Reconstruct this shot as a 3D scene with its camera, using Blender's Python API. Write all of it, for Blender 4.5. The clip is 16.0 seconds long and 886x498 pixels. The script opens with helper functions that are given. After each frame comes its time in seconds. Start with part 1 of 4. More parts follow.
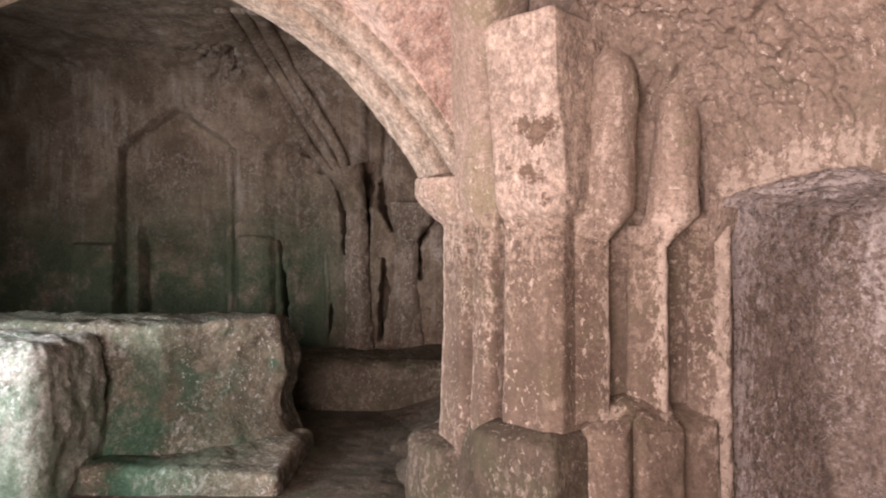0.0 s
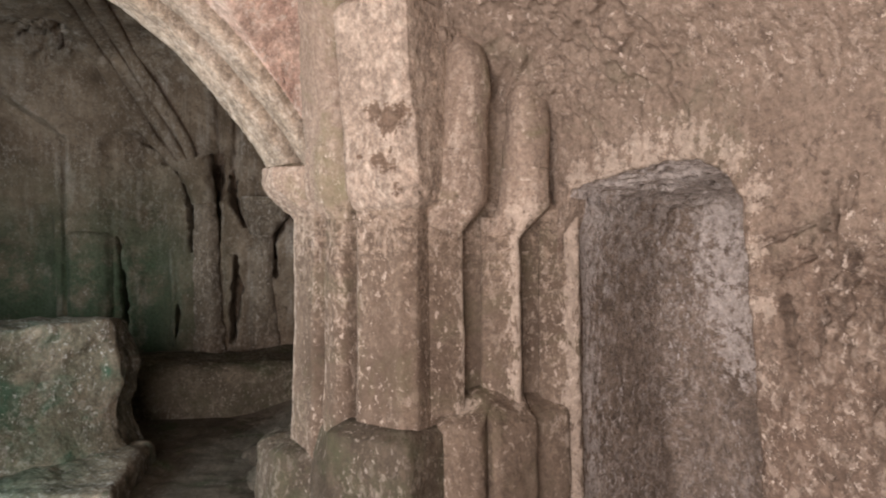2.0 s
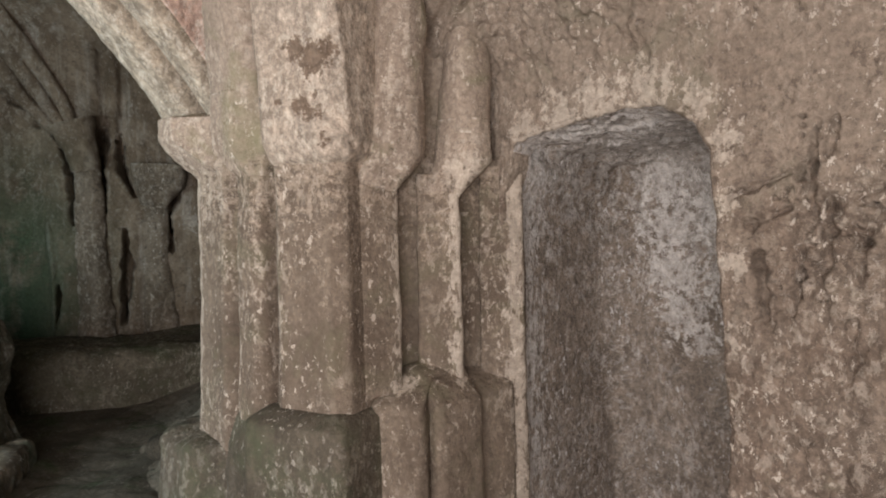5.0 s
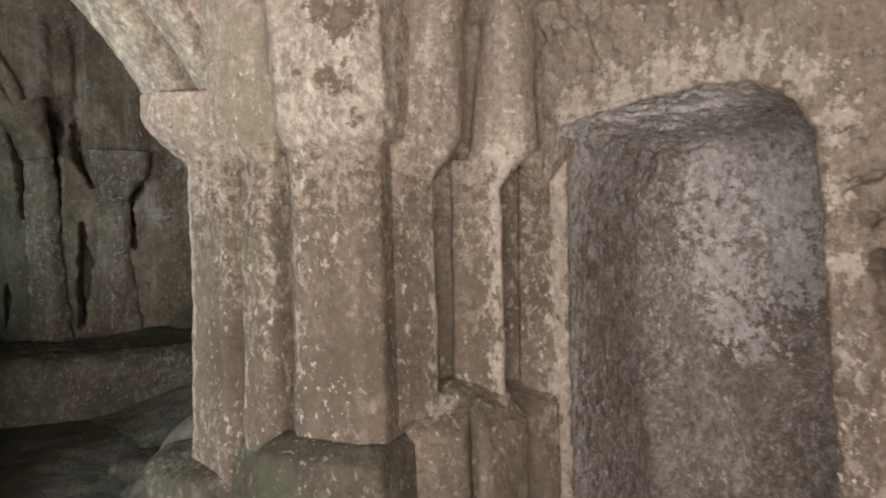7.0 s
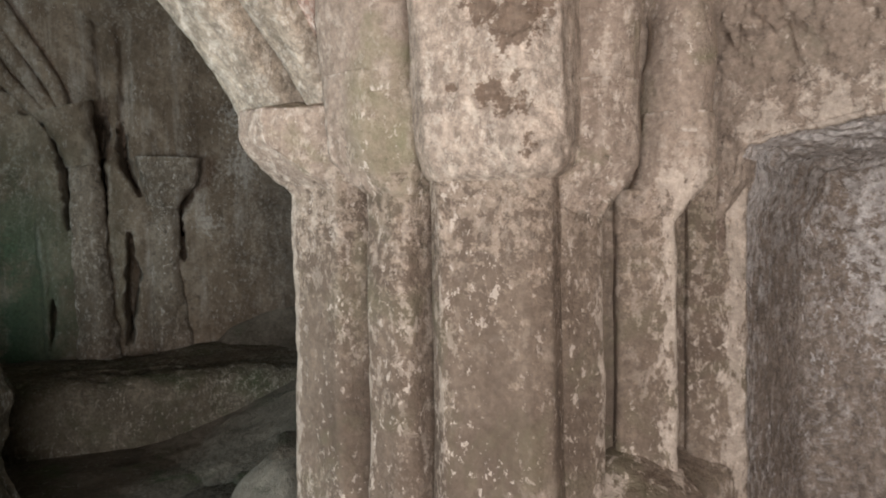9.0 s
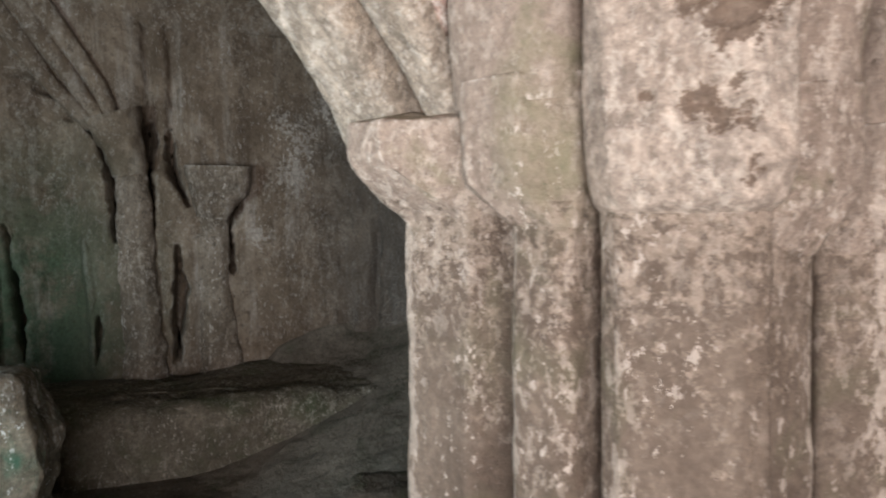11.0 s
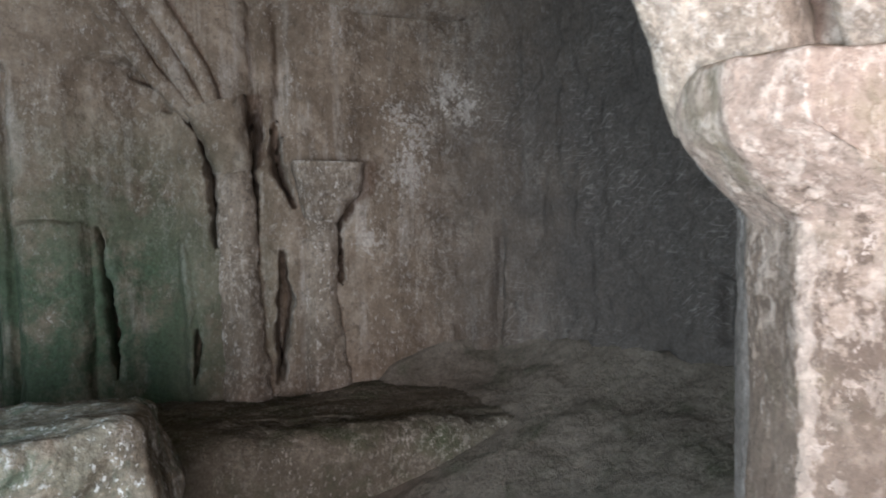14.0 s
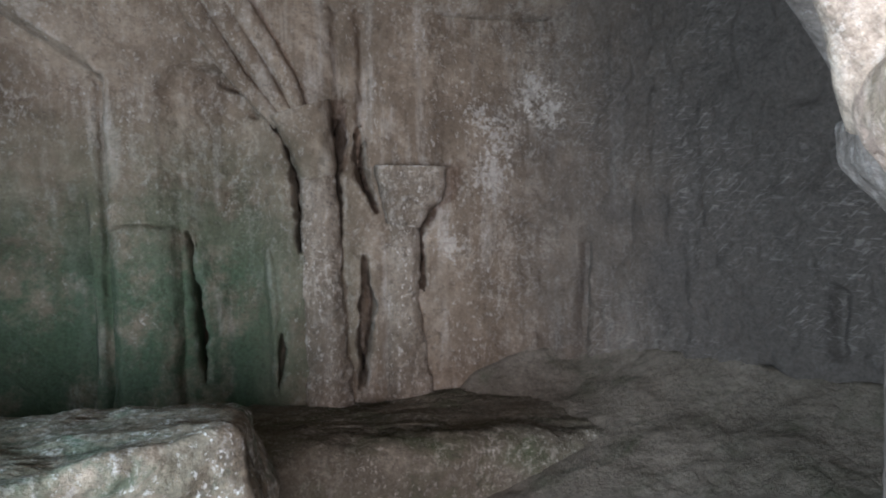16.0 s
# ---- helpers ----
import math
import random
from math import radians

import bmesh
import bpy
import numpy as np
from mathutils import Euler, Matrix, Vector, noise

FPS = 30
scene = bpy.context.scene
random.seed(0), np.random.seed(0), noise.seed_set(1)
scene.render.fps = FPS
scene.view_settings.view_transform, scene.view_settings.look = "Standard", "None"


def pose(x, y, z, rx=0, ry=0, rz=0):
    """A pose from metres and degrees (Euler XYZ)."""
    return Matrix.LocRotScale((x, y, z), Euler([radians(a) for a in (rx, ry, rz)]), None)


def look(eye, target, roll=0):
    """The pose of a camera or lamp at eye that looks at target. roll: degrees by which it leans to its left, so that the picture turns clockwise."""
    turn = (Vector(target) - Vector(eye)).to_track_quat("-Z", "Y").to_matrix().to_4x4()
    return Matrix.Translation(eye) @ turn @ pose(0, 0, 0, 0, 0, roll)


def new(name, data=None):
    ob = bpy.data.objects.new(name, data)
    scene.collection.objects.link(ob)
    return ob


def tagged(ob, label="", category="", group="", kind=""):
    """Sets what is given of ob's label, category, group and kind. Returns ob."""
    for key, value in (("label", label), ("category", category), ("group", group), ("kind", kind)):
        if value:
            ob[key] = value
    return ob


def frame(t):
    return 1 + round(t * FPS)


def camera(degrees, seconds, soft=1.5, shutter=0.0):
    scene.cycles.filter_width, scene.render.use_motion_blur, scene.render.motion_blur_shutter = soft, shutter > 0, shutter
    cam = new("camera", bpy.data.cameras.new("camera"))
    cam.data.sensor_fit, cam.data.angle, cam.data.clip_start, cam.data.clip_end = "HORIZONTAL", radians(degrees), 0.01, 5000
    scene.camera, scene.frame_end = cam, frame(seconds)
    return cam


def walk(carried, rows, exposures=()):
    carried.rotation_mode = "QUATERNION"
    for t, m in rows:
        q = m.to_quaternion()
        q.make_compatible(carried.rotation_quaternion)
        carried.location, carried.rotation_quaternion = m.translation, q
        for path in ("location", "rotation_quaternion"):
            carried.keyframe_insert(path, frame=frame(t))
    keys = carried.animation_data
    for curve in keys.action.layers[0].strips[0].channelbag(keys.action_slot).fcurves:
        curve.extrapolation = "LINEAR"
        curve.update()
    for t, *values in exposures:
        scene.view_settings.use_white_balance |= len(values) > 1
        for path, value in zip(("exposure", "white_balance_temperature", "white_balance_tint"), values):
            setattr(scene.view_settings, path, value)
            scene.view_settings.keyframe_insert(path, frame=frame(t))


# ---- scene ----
cam = camera(65.4, 16.0, 1.8, 0.5)
METRES, EYE, TILT, LEAN, TURN = 3.4, 1.55, 0.0, 0.0, 0.0
ROWS = [
    (0.0, 0.0, 0.0, 0.0, -0.0, 0.0, -0.0),
    (0.5, 0.0028, 0.0119, 0.0004, -2.62, -0.1, 0.11),
    (1.0, 0.0007, 0.0225, 0.0003, -5.89, -0.2, 0.24),
    (1.5, 0.005, 0.0313, -0.0013, -8.79, -0.25, 0.39),
    (2.0, 0.0181, 0.034, -0.0069, -11.28, -0.25, 0.5),
    (2.5, 0.0255, 0.041, -0.013, -13.26, -0.28, 0.67),
    (3.0, 0.0225, 0.0486, -0.0153, -15.14, -0.46, 0.79),
    (3.5, 0.0192, 0.0642, -0.0198, -16.38, -0.98, 0.96),
    (4.0, 0.0136, 0.0853, -0.0221, -16.73, -1.74, 1.01),
    (6.5, -0.0278, 0.2415, -0.0293, -23.44, -2.84, 1.2),
    (7.0, -0.0442, 0.2802, -0.0212, -23.27, -3.15, 1.21),
    (7.5, -0.0728, 0.3258, 0.0012, -22.83, -3.28, 1.23),
    (8.0, -0.1039, 0.3731, 0.0122, -22.68, -3.59, 1.3),
    (10.5, -0.1164, 0.5402, 0.0421, -20.13, -3.73, 1.32),
    (11.0, -0.1597, 0.5799, 0.0478, -19.89, -3.61, 1.32),
    (11.5, -0.1896, 0.6142, 0.0434, -19.58, -3.52, 1.28),
    (12.0, -0.1993, 0.6628, 0.0448, -18.8, -3.51, 1.29),
    (12.5, -0.1996, 0.7118, 0.0471, -17.84, -3.33, 1.28),
    (13.0, -0.2098, 0.7569, 0.042, -16.71, -3.25, 1.29),
    (13.5, -0.2326, 0.8014, 0.0433, -16.09, -3.25, 1.34),
    (14.0, -0.261, 0.832, 0.0454, -15.69, -3.17, 1.33),
    (14.5, -0.2863, 0.8481, 0.0436, -15.13, -3.02, 1.36),
    (15.0, -0.2932, 0.8586, 0.0451, -14.14, -2.84, 1.37),
    (15.5, -0.2905, 0.8662, 0.0464, -12.59, -2.76, 1.4),
    (16.0, -0.2913, 0.8699, 0.0469, -10.32, -2.66, 1.32),
]
EXPOSURES = [(0.0, 0.1, 7200, 39), (1.0, 0.08, 7000, 31), (1.5, -0.1, 6950, 27), (3.5, -0.3, 6350, 14), (7.0, -0.3, 6300, 12), (11.0, -0.02, 6150, 16), (13.5, 0.5, 5970, 20), (16.0, 0.75, 5750, 21)]
walk(cam, [(t, pose(0, 0, EYE, TILT, LEAN, TURN) @ pose(METRES * x, METRES * y, METRES * z, 90 + pitch, roll, yaw)) for t, x, y, z, yaw, pitch, roll in ROWS], EXPOSURES)

# ---- the nave's own axes: a along the wall towards the entrance, b out from the wall ----
W0, AT, BN = Vector((1.25, 3.14, 0)), Vector((0.413, -0.911, 0)), Vector((-0.911, -0.413, 0))


def ab(a, b, z):
    return W0 + AT * a + BN * b + Vector((0, 0, z))


def abn(a, b, z):
    """The same for arrays."""
    a, b, z = np.broadcast_arrays(np.asarray(a, float), b, z)
    return np.stack([W0.x + AT.x * a + BN.x * b, W0.y + AT.y * a + BN.y * b, z], -1)


# ---- light ----
world = bpy.data.worlds.new("world")
scene.world = world
world.use_nodes = True
sky = world.node_tree.nodes.new("ShaderNodeTexSky")
sky.sky_type, sky.sun_disc, sky.sun_elevation, sky.sun_rotation = "NISHITA", False, radians(40), radians(120)
world.node_tree.links.new(sky.outputs[0], world.node_tree.nodes["Background"].inputs[0])
world.node_tree.nodes["Background"].inputs[1].default_value = 0.08


def opening_light(name, eye, target, w, h, power, colour):
    """A rectangular area lamp at an opening, standing in for daylight."""
    lamp = bpy.data.lights.new(name, "AREA")
    lamp.shape, lamp.size, lamp.size_y, lamp.energy, lamp.color = "RECTANGLE", w, h, power, colour
    ob = new(name, lamp)
    ob.matrix_world = look(eye, target)
    return ob


# added fill lamp that models the pier's facets; no side door is known
opening_light("side_fill_light", ab(-0.3, 4.3, 1.05), ab(-0.1, 0.4, 1.25), 1.1, 1.6, 55, (1.0, 0.97, 0.93))
opening_light("doorway_daylight", ab(2.7, 4.1, 1.3), ab(0.3, 0.2, 1.45), 2.8, 1.9, 300, (1.0, 0.97, 0.93))
opening_light("window_daylight", (-3.7, 2.75, 1.45), (-2.3, 4.7, 0.9), 0.9, 0.9, 175, (0.74, 0.96, 1.0))


# ---- noise and meshes ----
def hashed(ix, iy, iz, seed):
    h = (ix * 374761393 + iy * 668265263 + iz * 2147483647 + seed * 974634777) & 0xFFFFFFFF
    h = ((h ^ (h >> 13)) * 1274126177) & 0xFFFFFFFF
    h = ((h ^ (h >> 16)) * 2246822519) & 0xFFFFFFFF
    return (h & 0xFFFF) / 32767.5 - 1.0


def vnoise(p, seed=0):
    f = np.floor(p)
    i = f.astype(np.int64)
    w = p - f
    w = w * w * w * (w * (w * 6 - 15) + 10)
    out = 0
    for dx in (0, 1):
        for dy in (0, 1):
            for dz in (0, 1):
                k = (w[..., 0] if dx else 1 - w[..., 0]) * (w[..., 1] if dy else 1 - w[..., 1]) * (w[..., 2] if dz else 1 - w[..., 2])
                out = out + k * hashed(i[..., 0] + dx, i[..., 1] + dy, i[..., 2] + dz, seed)
    return out


def fbm(p, freq, octaves=3, seed=0, stretch=(1, 1, 1)):
    q, out, amp = p * freq * np.array(stretch), 0, 1.0
    for o in range(octaves):
        out = out + amp * vnoise(q + 17.3 * o, seed + o)
        q, amp = q * 2.03, amp * 0.5
    return out


def rough(p, big=0.02, mid=0.007, fine=0.0025, seed=3):
    """Relief of hewn, weathered rock, in metres."""
    return big * fbm(p, 1.7, 2, seed) + mid * fbm(p, 9, 2, seed + 7) + fine * fbm(p, 38, 2, seed + 11)


def normals(P, wrap):
    if wrap:
        du = np.roll(P, -1, 1) - np.roll(P, 1, 1)
    else:
        du = np.gradient(P, axis=1)
    dv = np.gradient(P, axis=0)
    n = np.cross(du, dv)
    return n / np.maximum(np.linalg.norm(n, axis=-1, keepdims=True), 1e-9)


def grid(P, wrap=False, caps=False, back=None):
    """A mesh from an array of places, rows by columns. back: a vector by which its rim goes back, to give the sheet its thickness."""
    m, n = P.shape[:2]
    idx = np.arange(m * n).reshape(m, n)
    right = np.roll(idx, -1, 1) if wrap else idx[:, 1:]
    left = idx if wrap else idx[:, :-1]
    faces = np.stack([left[:-1], right[:-1], right[1:], left[1:]], -1).reshape(-1, 4)
    verts, loops = P.reshape(-1, 3), [faces.ravel()]
    sizes = [np.full(len(faces), 4)]
    if wrap and caps:
        loops += [idx[0][::-1], idx[-1]]
        sizes.append(np.array([n, n]))
    if back is not None:
        rim = np.concatenate([idx[0, :-1], idx[:-1, -1], idx[-1, :0:-1], idx[:0:-1, 0]])
        k, base = len(rim), len(verts)
        verts = np.concatenate([verts, verts[rim] + np.array(back)])
        r2, rimn = base + np.arange(k), np.roll(rim, -1)
        q = np.stack([rimn, rim, r2, np.roll(r2, -1)], -1)
        loops += [q.ravel(), r2[::-1]]
        sizes += [np.full(k, 4), np.array([k])]
    loops, sizes = np.concatenate(loops), np.concatenate(sizes)
    me = bpy.data.meshes.new("rock")
    me.vertices.add(len(verts))
    me.vertices.foreach_set("co", verts.astype(np.float32).ravel())
    me.loops.add(len(loops))
    me.loops.foreach_set("vertex_index", loops.astype(np.int32))
    me.polygons.add(len(sizes))
    me.polygons.foreach_set("loop_start", np.concatenate([[0], np.cumsum(sizes)[:-1]]).astype(np.int32))
    me.update(calc_edges=True)
    me.polygons.foreach_set("use_smooth", np.ones(len(sizes), bool))
    me.update()
    return me


def link(name, me, mat, parent=None, label="", category="", group="", kind=""):
    me.name = name
    me.materials.append(mat)
    ob = new(name, me)
    if parent is not None:
        ob.parent = parent
    return tagged(ob, label, category, group, kind)


def thing(name, label, category, group="", kind="", at=(0, 0, 0)):
    ob = new(name)
    ob.location = at
    ob.empty_display_size = 0.1
    return tagged(ob, label, category, group, kind)


def put(name, P, mat, parent=None, relief=1.0, wrap=None, caps=True, back=None, smooth_rows=False, carve=None, calm=None, label="", seed=3, **tags):
    """A sheet or loft of places, with relief of hewn rock, as one object."""
    if wrap is None and back is None:
        steps = np.linalg.norm(np.diff(P, axis=1), axis=-1).mean(0)
        wrap = np.linalg.norm(P[:, 0] - P[:, -1], axis=-1).mean() < 1.6 * steps.max()
        if wrap:
            mid = P.mean(1, keepdims=True)
            if ((P - mid) * normals(P, True)).sum(-1).mean() < 0:
                P = P[:, ::-1]
    elif back is not None and (normals(P, False) @ np.array(back, float)).mean() > 0:
        P = P[:, ::-1]
    n = normals(P, wrap)
    if smooth_rows:
        n = n * -1
        for _ in range(6):
            n[1:-1] = (n[:-2] + 2 * n[1:-1] + n[2:]) / 4
    d = rough(P, 0.018 * relief, 0.008 * relief, 0.003 * relief, seed)
    if calm is not None:
        d = d * calm(P)
    if carve is not None:
        d = d + carve(P)
    P = P + n * d[..., None]
    me = grid(P, wrap, caps and wrap, back)
    ob = link(name, me, mat, parent, label, **tags)
    if parent is not None and parent.type == "EMPTY":
        me.transform(Matrix.Translation(-parent.location))
    return ob


def ring_radius(th, sides, sharp):
    """1 for a circle, or a polygon of that many sides."""
    if not sides:
        return np.ones_like(th)
    step = 2 * math.pi / sides
    poly = math.cos(step / 2) / np.cos((th % step) - step / 2)
    return sharp * poly + (1 - sharp)


def chamfered(a, b, ha, hb, cut, turn, per=0.012, counts=None, side=(1.0, 1.0)):
    """A rectangle with cut corners in the nave's axes: its ring of places, and how many fall to each side. side: how wide and how deep one front corner is cut."""
    wide, deep = cut * side[0], cut * side[1]
    c, d = math.cos(radians(turn)), math.sin(radians(turn))
    corner = [(ha, -hb + wide), (ha, hb - cut), (ha - cut, hb), (-ha + cut, hb), (-ha, hb - cut), (-ha, -hb + cut), (-ha + cut, -hb), (ha - deep, -hb)]
    if counts is None:
        counts = [max(3, int(math.dist(p, q) / per)) for p, q in zip(corner, corner[1:] + corner[:1])]
    ring = [(p[0] + (q[0] - p[0]) * k / m, p[1] + (q[1] - p[1]) * k / m) for p, q, m in zip(corner, corner[1:] + corner[:1], counts) for k in range(m)]
    return np.array([(a + x * c - y * d, b + x * d + y * c) for x, y in ring]), counts


def moulded(levels, turn=90.0, worn=2, dz=0.012, per=0.012, soft=1, side=(1.0, 1.0)):
    """A shaft or capital with cut corners, lofted through levels of (z, a, b, half along, half across, cut)."""
    lv = np.array(levels, float)
    z = np.arange(lv[0, 0], lv[-1, 0] + dz / 2, dz)
    cols = [np.interp(z, lv[:, 0], lv[:, i]) for i in range(1, 6)]
    for _ in range(soft):
        for v in cols:
            v[1:-1] = np.convolve(v, (0.25, 0.5, 0.25), "valid")
    widest = lv[np.argmax(lv[:, 3] + lv[:, 4])]
    counts = chamfered(*widest[1:6], turn, per, None, side)[1]
    rings = np.array([chamfered(*row, turn, per, counts, side)[0] for row in zip(*cols)])
    for _ in range(worn):
        rings = (np.roll(rings, 1, 1) + 2 * rings + np.roll(rings, -1, 1)) / 4
    return abn(rings[..., 0], rings[..., 1], z[:, None] + 0 * rings[..., 0])


def capped(levels, lip=0.02):
    """The same levels, closed on top by a small worn edge and a flat face."""
    z, a, b, ha, hb, cut = levels[-1]
    return levels + [(z + 0.6 * lip, a, b, ha - 0.3 * lip, hb - 0.3 * lip, cut * 0.98), (z + lip, a, b, ha - lip, hb - lip, cut * 0.95), (z + lip + 0.013, a, b, ha * 0.5, hb * 0.5, cut * 0.5), (z + lip + 0.026, a, b, ha * 0.08, hb * 0.08, cut * 0.08)]


def smooth_path(pts, step=0.012):
    """A smooth line through a few places."""
    p = np.array(pts, float)
    q = np.concatenate([[2 * p[0] - p[1]], p, [2 * p[-1] - p[-2]]])
    out = []
    for i in range(1, len(q) - 2):
        n = max(2, int(np.linalg.norm(q[i + 1] - q[i]) / step))
        t = np.linspace(0, 1, n, endpoint=False)[:, None]
        out.append(0.5 * (2 * q[i] + (q[i + 1] - q[i - 1]) * t + (2 * q[i - 1] - 5 * q[i] + 4 * q[i + 1] - q[i + 2]) * t ** 2
                          + (3 * q[i] - q[i - 1] - 3 * q[i + 1] + q[i + 2]) * t ** 3))
    return np.concatenate(out + [p[-1:]])


def sweep(path, right, w, h, n=56, sides=4, sharp=0.75, step=0.012):
    """A rib along a path; w, h: half width along `right` and half thickness (numbers, or one per place of the path)."""
    c = smooth_path(path, step)
    t = np.gradient(c, axis=0)
    t /= np.linalg.norm(t, axis=1, keepdims=True)
    r = np.array(right, float)[None] - t * (t @ np.array(right, float))[:, None]
    r /= np.linalg.norm(r, axis=1, keepdims=True)
    u = np.cross(r, t)
    s = np.linspace(0, 1, len(c))
    w = np.interp(s, np.linspace(0, 1, np.size(w)), np.atleast_1d(w))[:, None, None]
    h = np.interp(s, np.linspace(0, 1, np.size(h)), np.atleast_1d(h))[:, None, None]
    e = 2.0 / (2.0 + 4.0 * sharp)
    fine = np.linspace(0, 2 * math.pi, 2001)
    cx, cy = np.sign(np.cos(fine)) * np.abs(np.cos(fine)) ** e, np.sign(np.sin(fine)) * np.abs(np.sin(fine)) ** e
    arc = np.concatenate([[0], np.cumsum(np.hypot(np.diff(cx), np.diff(cy)))])
    th = np.interp(np.linspace(0, arc[-1], n, endpoint=False), arc, fine)
    x = (np.sign(np.cos(th)) * np.abs(np.cos(th)) ** e)[None, :, None]
    y = (np.sign(np.sin(th)) * np.abs(np.sin(th)) ** e)[None, :, None]
    return c[:, None] + r[:, None] * x * w + u[:, None] * y * h


def box_rock(lo, hi, axes=None, step=0.03, r=0.05):
    """A block with worn edges, as a closed loft from its foot to its top; lo, hi in metres, or in the nave's axes."""
    lo, hi = np.array(lo, float), np.array(hi, float)
    hx, hy = (hi[0] - lo[0]) / 2, (hi[1] - lo[1]) / 2
    cx, cy = (hi[0] + lo[0]) / 2, (hi[1] + lo[1]) / 2
    n = max(24, int(4 * (hx + hy) / step))
    per = np.linspace(0, 4 * (hx + hy), n, endpoint=False)
    xs, ys = [], []
    for s in per:
        if s < 2 * hx:
            x, y = -hx + s, -hy
        elif s < 2 * hx + 2 * hy:
            x, y = hx, -hy + s - 2 * hx
        elif s < 4 * hx + 2 * hy:
            x, y = hx - (s - 2 * hx - 2 * hy), hy
        else:
            x, y = -hx, hy - (s - 4 * hx - 2 * hy)
        xs.append(x), ys.append(y)
    xs, ys = np.array(xs), np.array(ys)
    ix, iy = np.clip(xs, -hx + r, hx - r), np.clip(ys, -hy + r, hy - r)
    dx, dy = xs - ix, ys - iy
    d = np.maximum(np.hypot(dx, dy), 1e-9)
    far = d > r
    xs, ys = np.where(far, ix + dx / d * r, xs), np.where(far, iy + dy / d * r, ys)
    rows, levels = [], []
    nz = max(3, int((hi[2] - lo[2]) / step))
    for z in np.linspace(lo[2], hi[2] - r, nz):
        levels.append((1.0, 0.0, z))
    for q in np.linspace(0, math.pi / 2, 5)[1:]:
        levels.append((1.0, r * (1 - math.cos(q)), hi[2] - r + r * math.sin(q)))
    for q in np.linspace(1, 0, max(3, int(min(hx, hy) / step)))[1:]:
        levels.append((max(q, 0.01), r, hi[2]))
    for k, inset, z in levels:
        fx, fy = (hx - inset) / hx * k, (hy - inset) / hy * k
        x, y = cx + xs * fx, cy + ys * fy
        rows.append(abn(x, y, z) if axes == "ab" else np.stack([x, y, np.full(n, z)], -1))
    return np.array(rows)


# ---- materials ----
FACE, FACE_S, FACE_N = Vector((-0.309, 0.863)), Vector((0.94, -0.34)), Vector((0.34, 0.94))
PITS = ((-0.06, 1.91, 0.015, 0.015), (0.036, 1.90, 0.034, 0.034), (0.098, 1.923, 0.014, 0.018), (0.12, 1.865, 0.02, 0.02), (0.07, 1.87, 0.02, 0.03), (0.14, 1.755, 0.026, 0.03), (0.195, 1.76, 0.02, 0.02), (0.02, 2.10, 0.04, 0.028), (0.10, 2.055, 0.06, 0.022), (0.17, 2.085, 0.04, 0.034))


def pitted(P):
    """Holes where the stone has spalled, with ragged rims."""
    q = P - np.array(W0)
    a, b, z = q @ np.array(AT) - FACE.x, q @ np.array(BN) - FACE.y, q[..., 2]
    along, deep = a * FACE_S.x + b * FACE_S.y, a * FACE_N.x + b * FACE_N.y
    out = 0
    for ps, pz, rs, rz in PITS:
        d = np.hypot((along - ps) / rs, (z - pz) / rz) + np.abs(deep) / 0.09 * 0.4 + 0.45 * fbm(P, 38, 3, 33)
        out = out + np.clip(1.25 - d, 0, 0.5)
    return -0.022 * np.clip(out, 0, 0.6)


def face_place(along, z):
    at = FACE + FACE_S * along
    return tuple(ab(at.x, at.y, z))


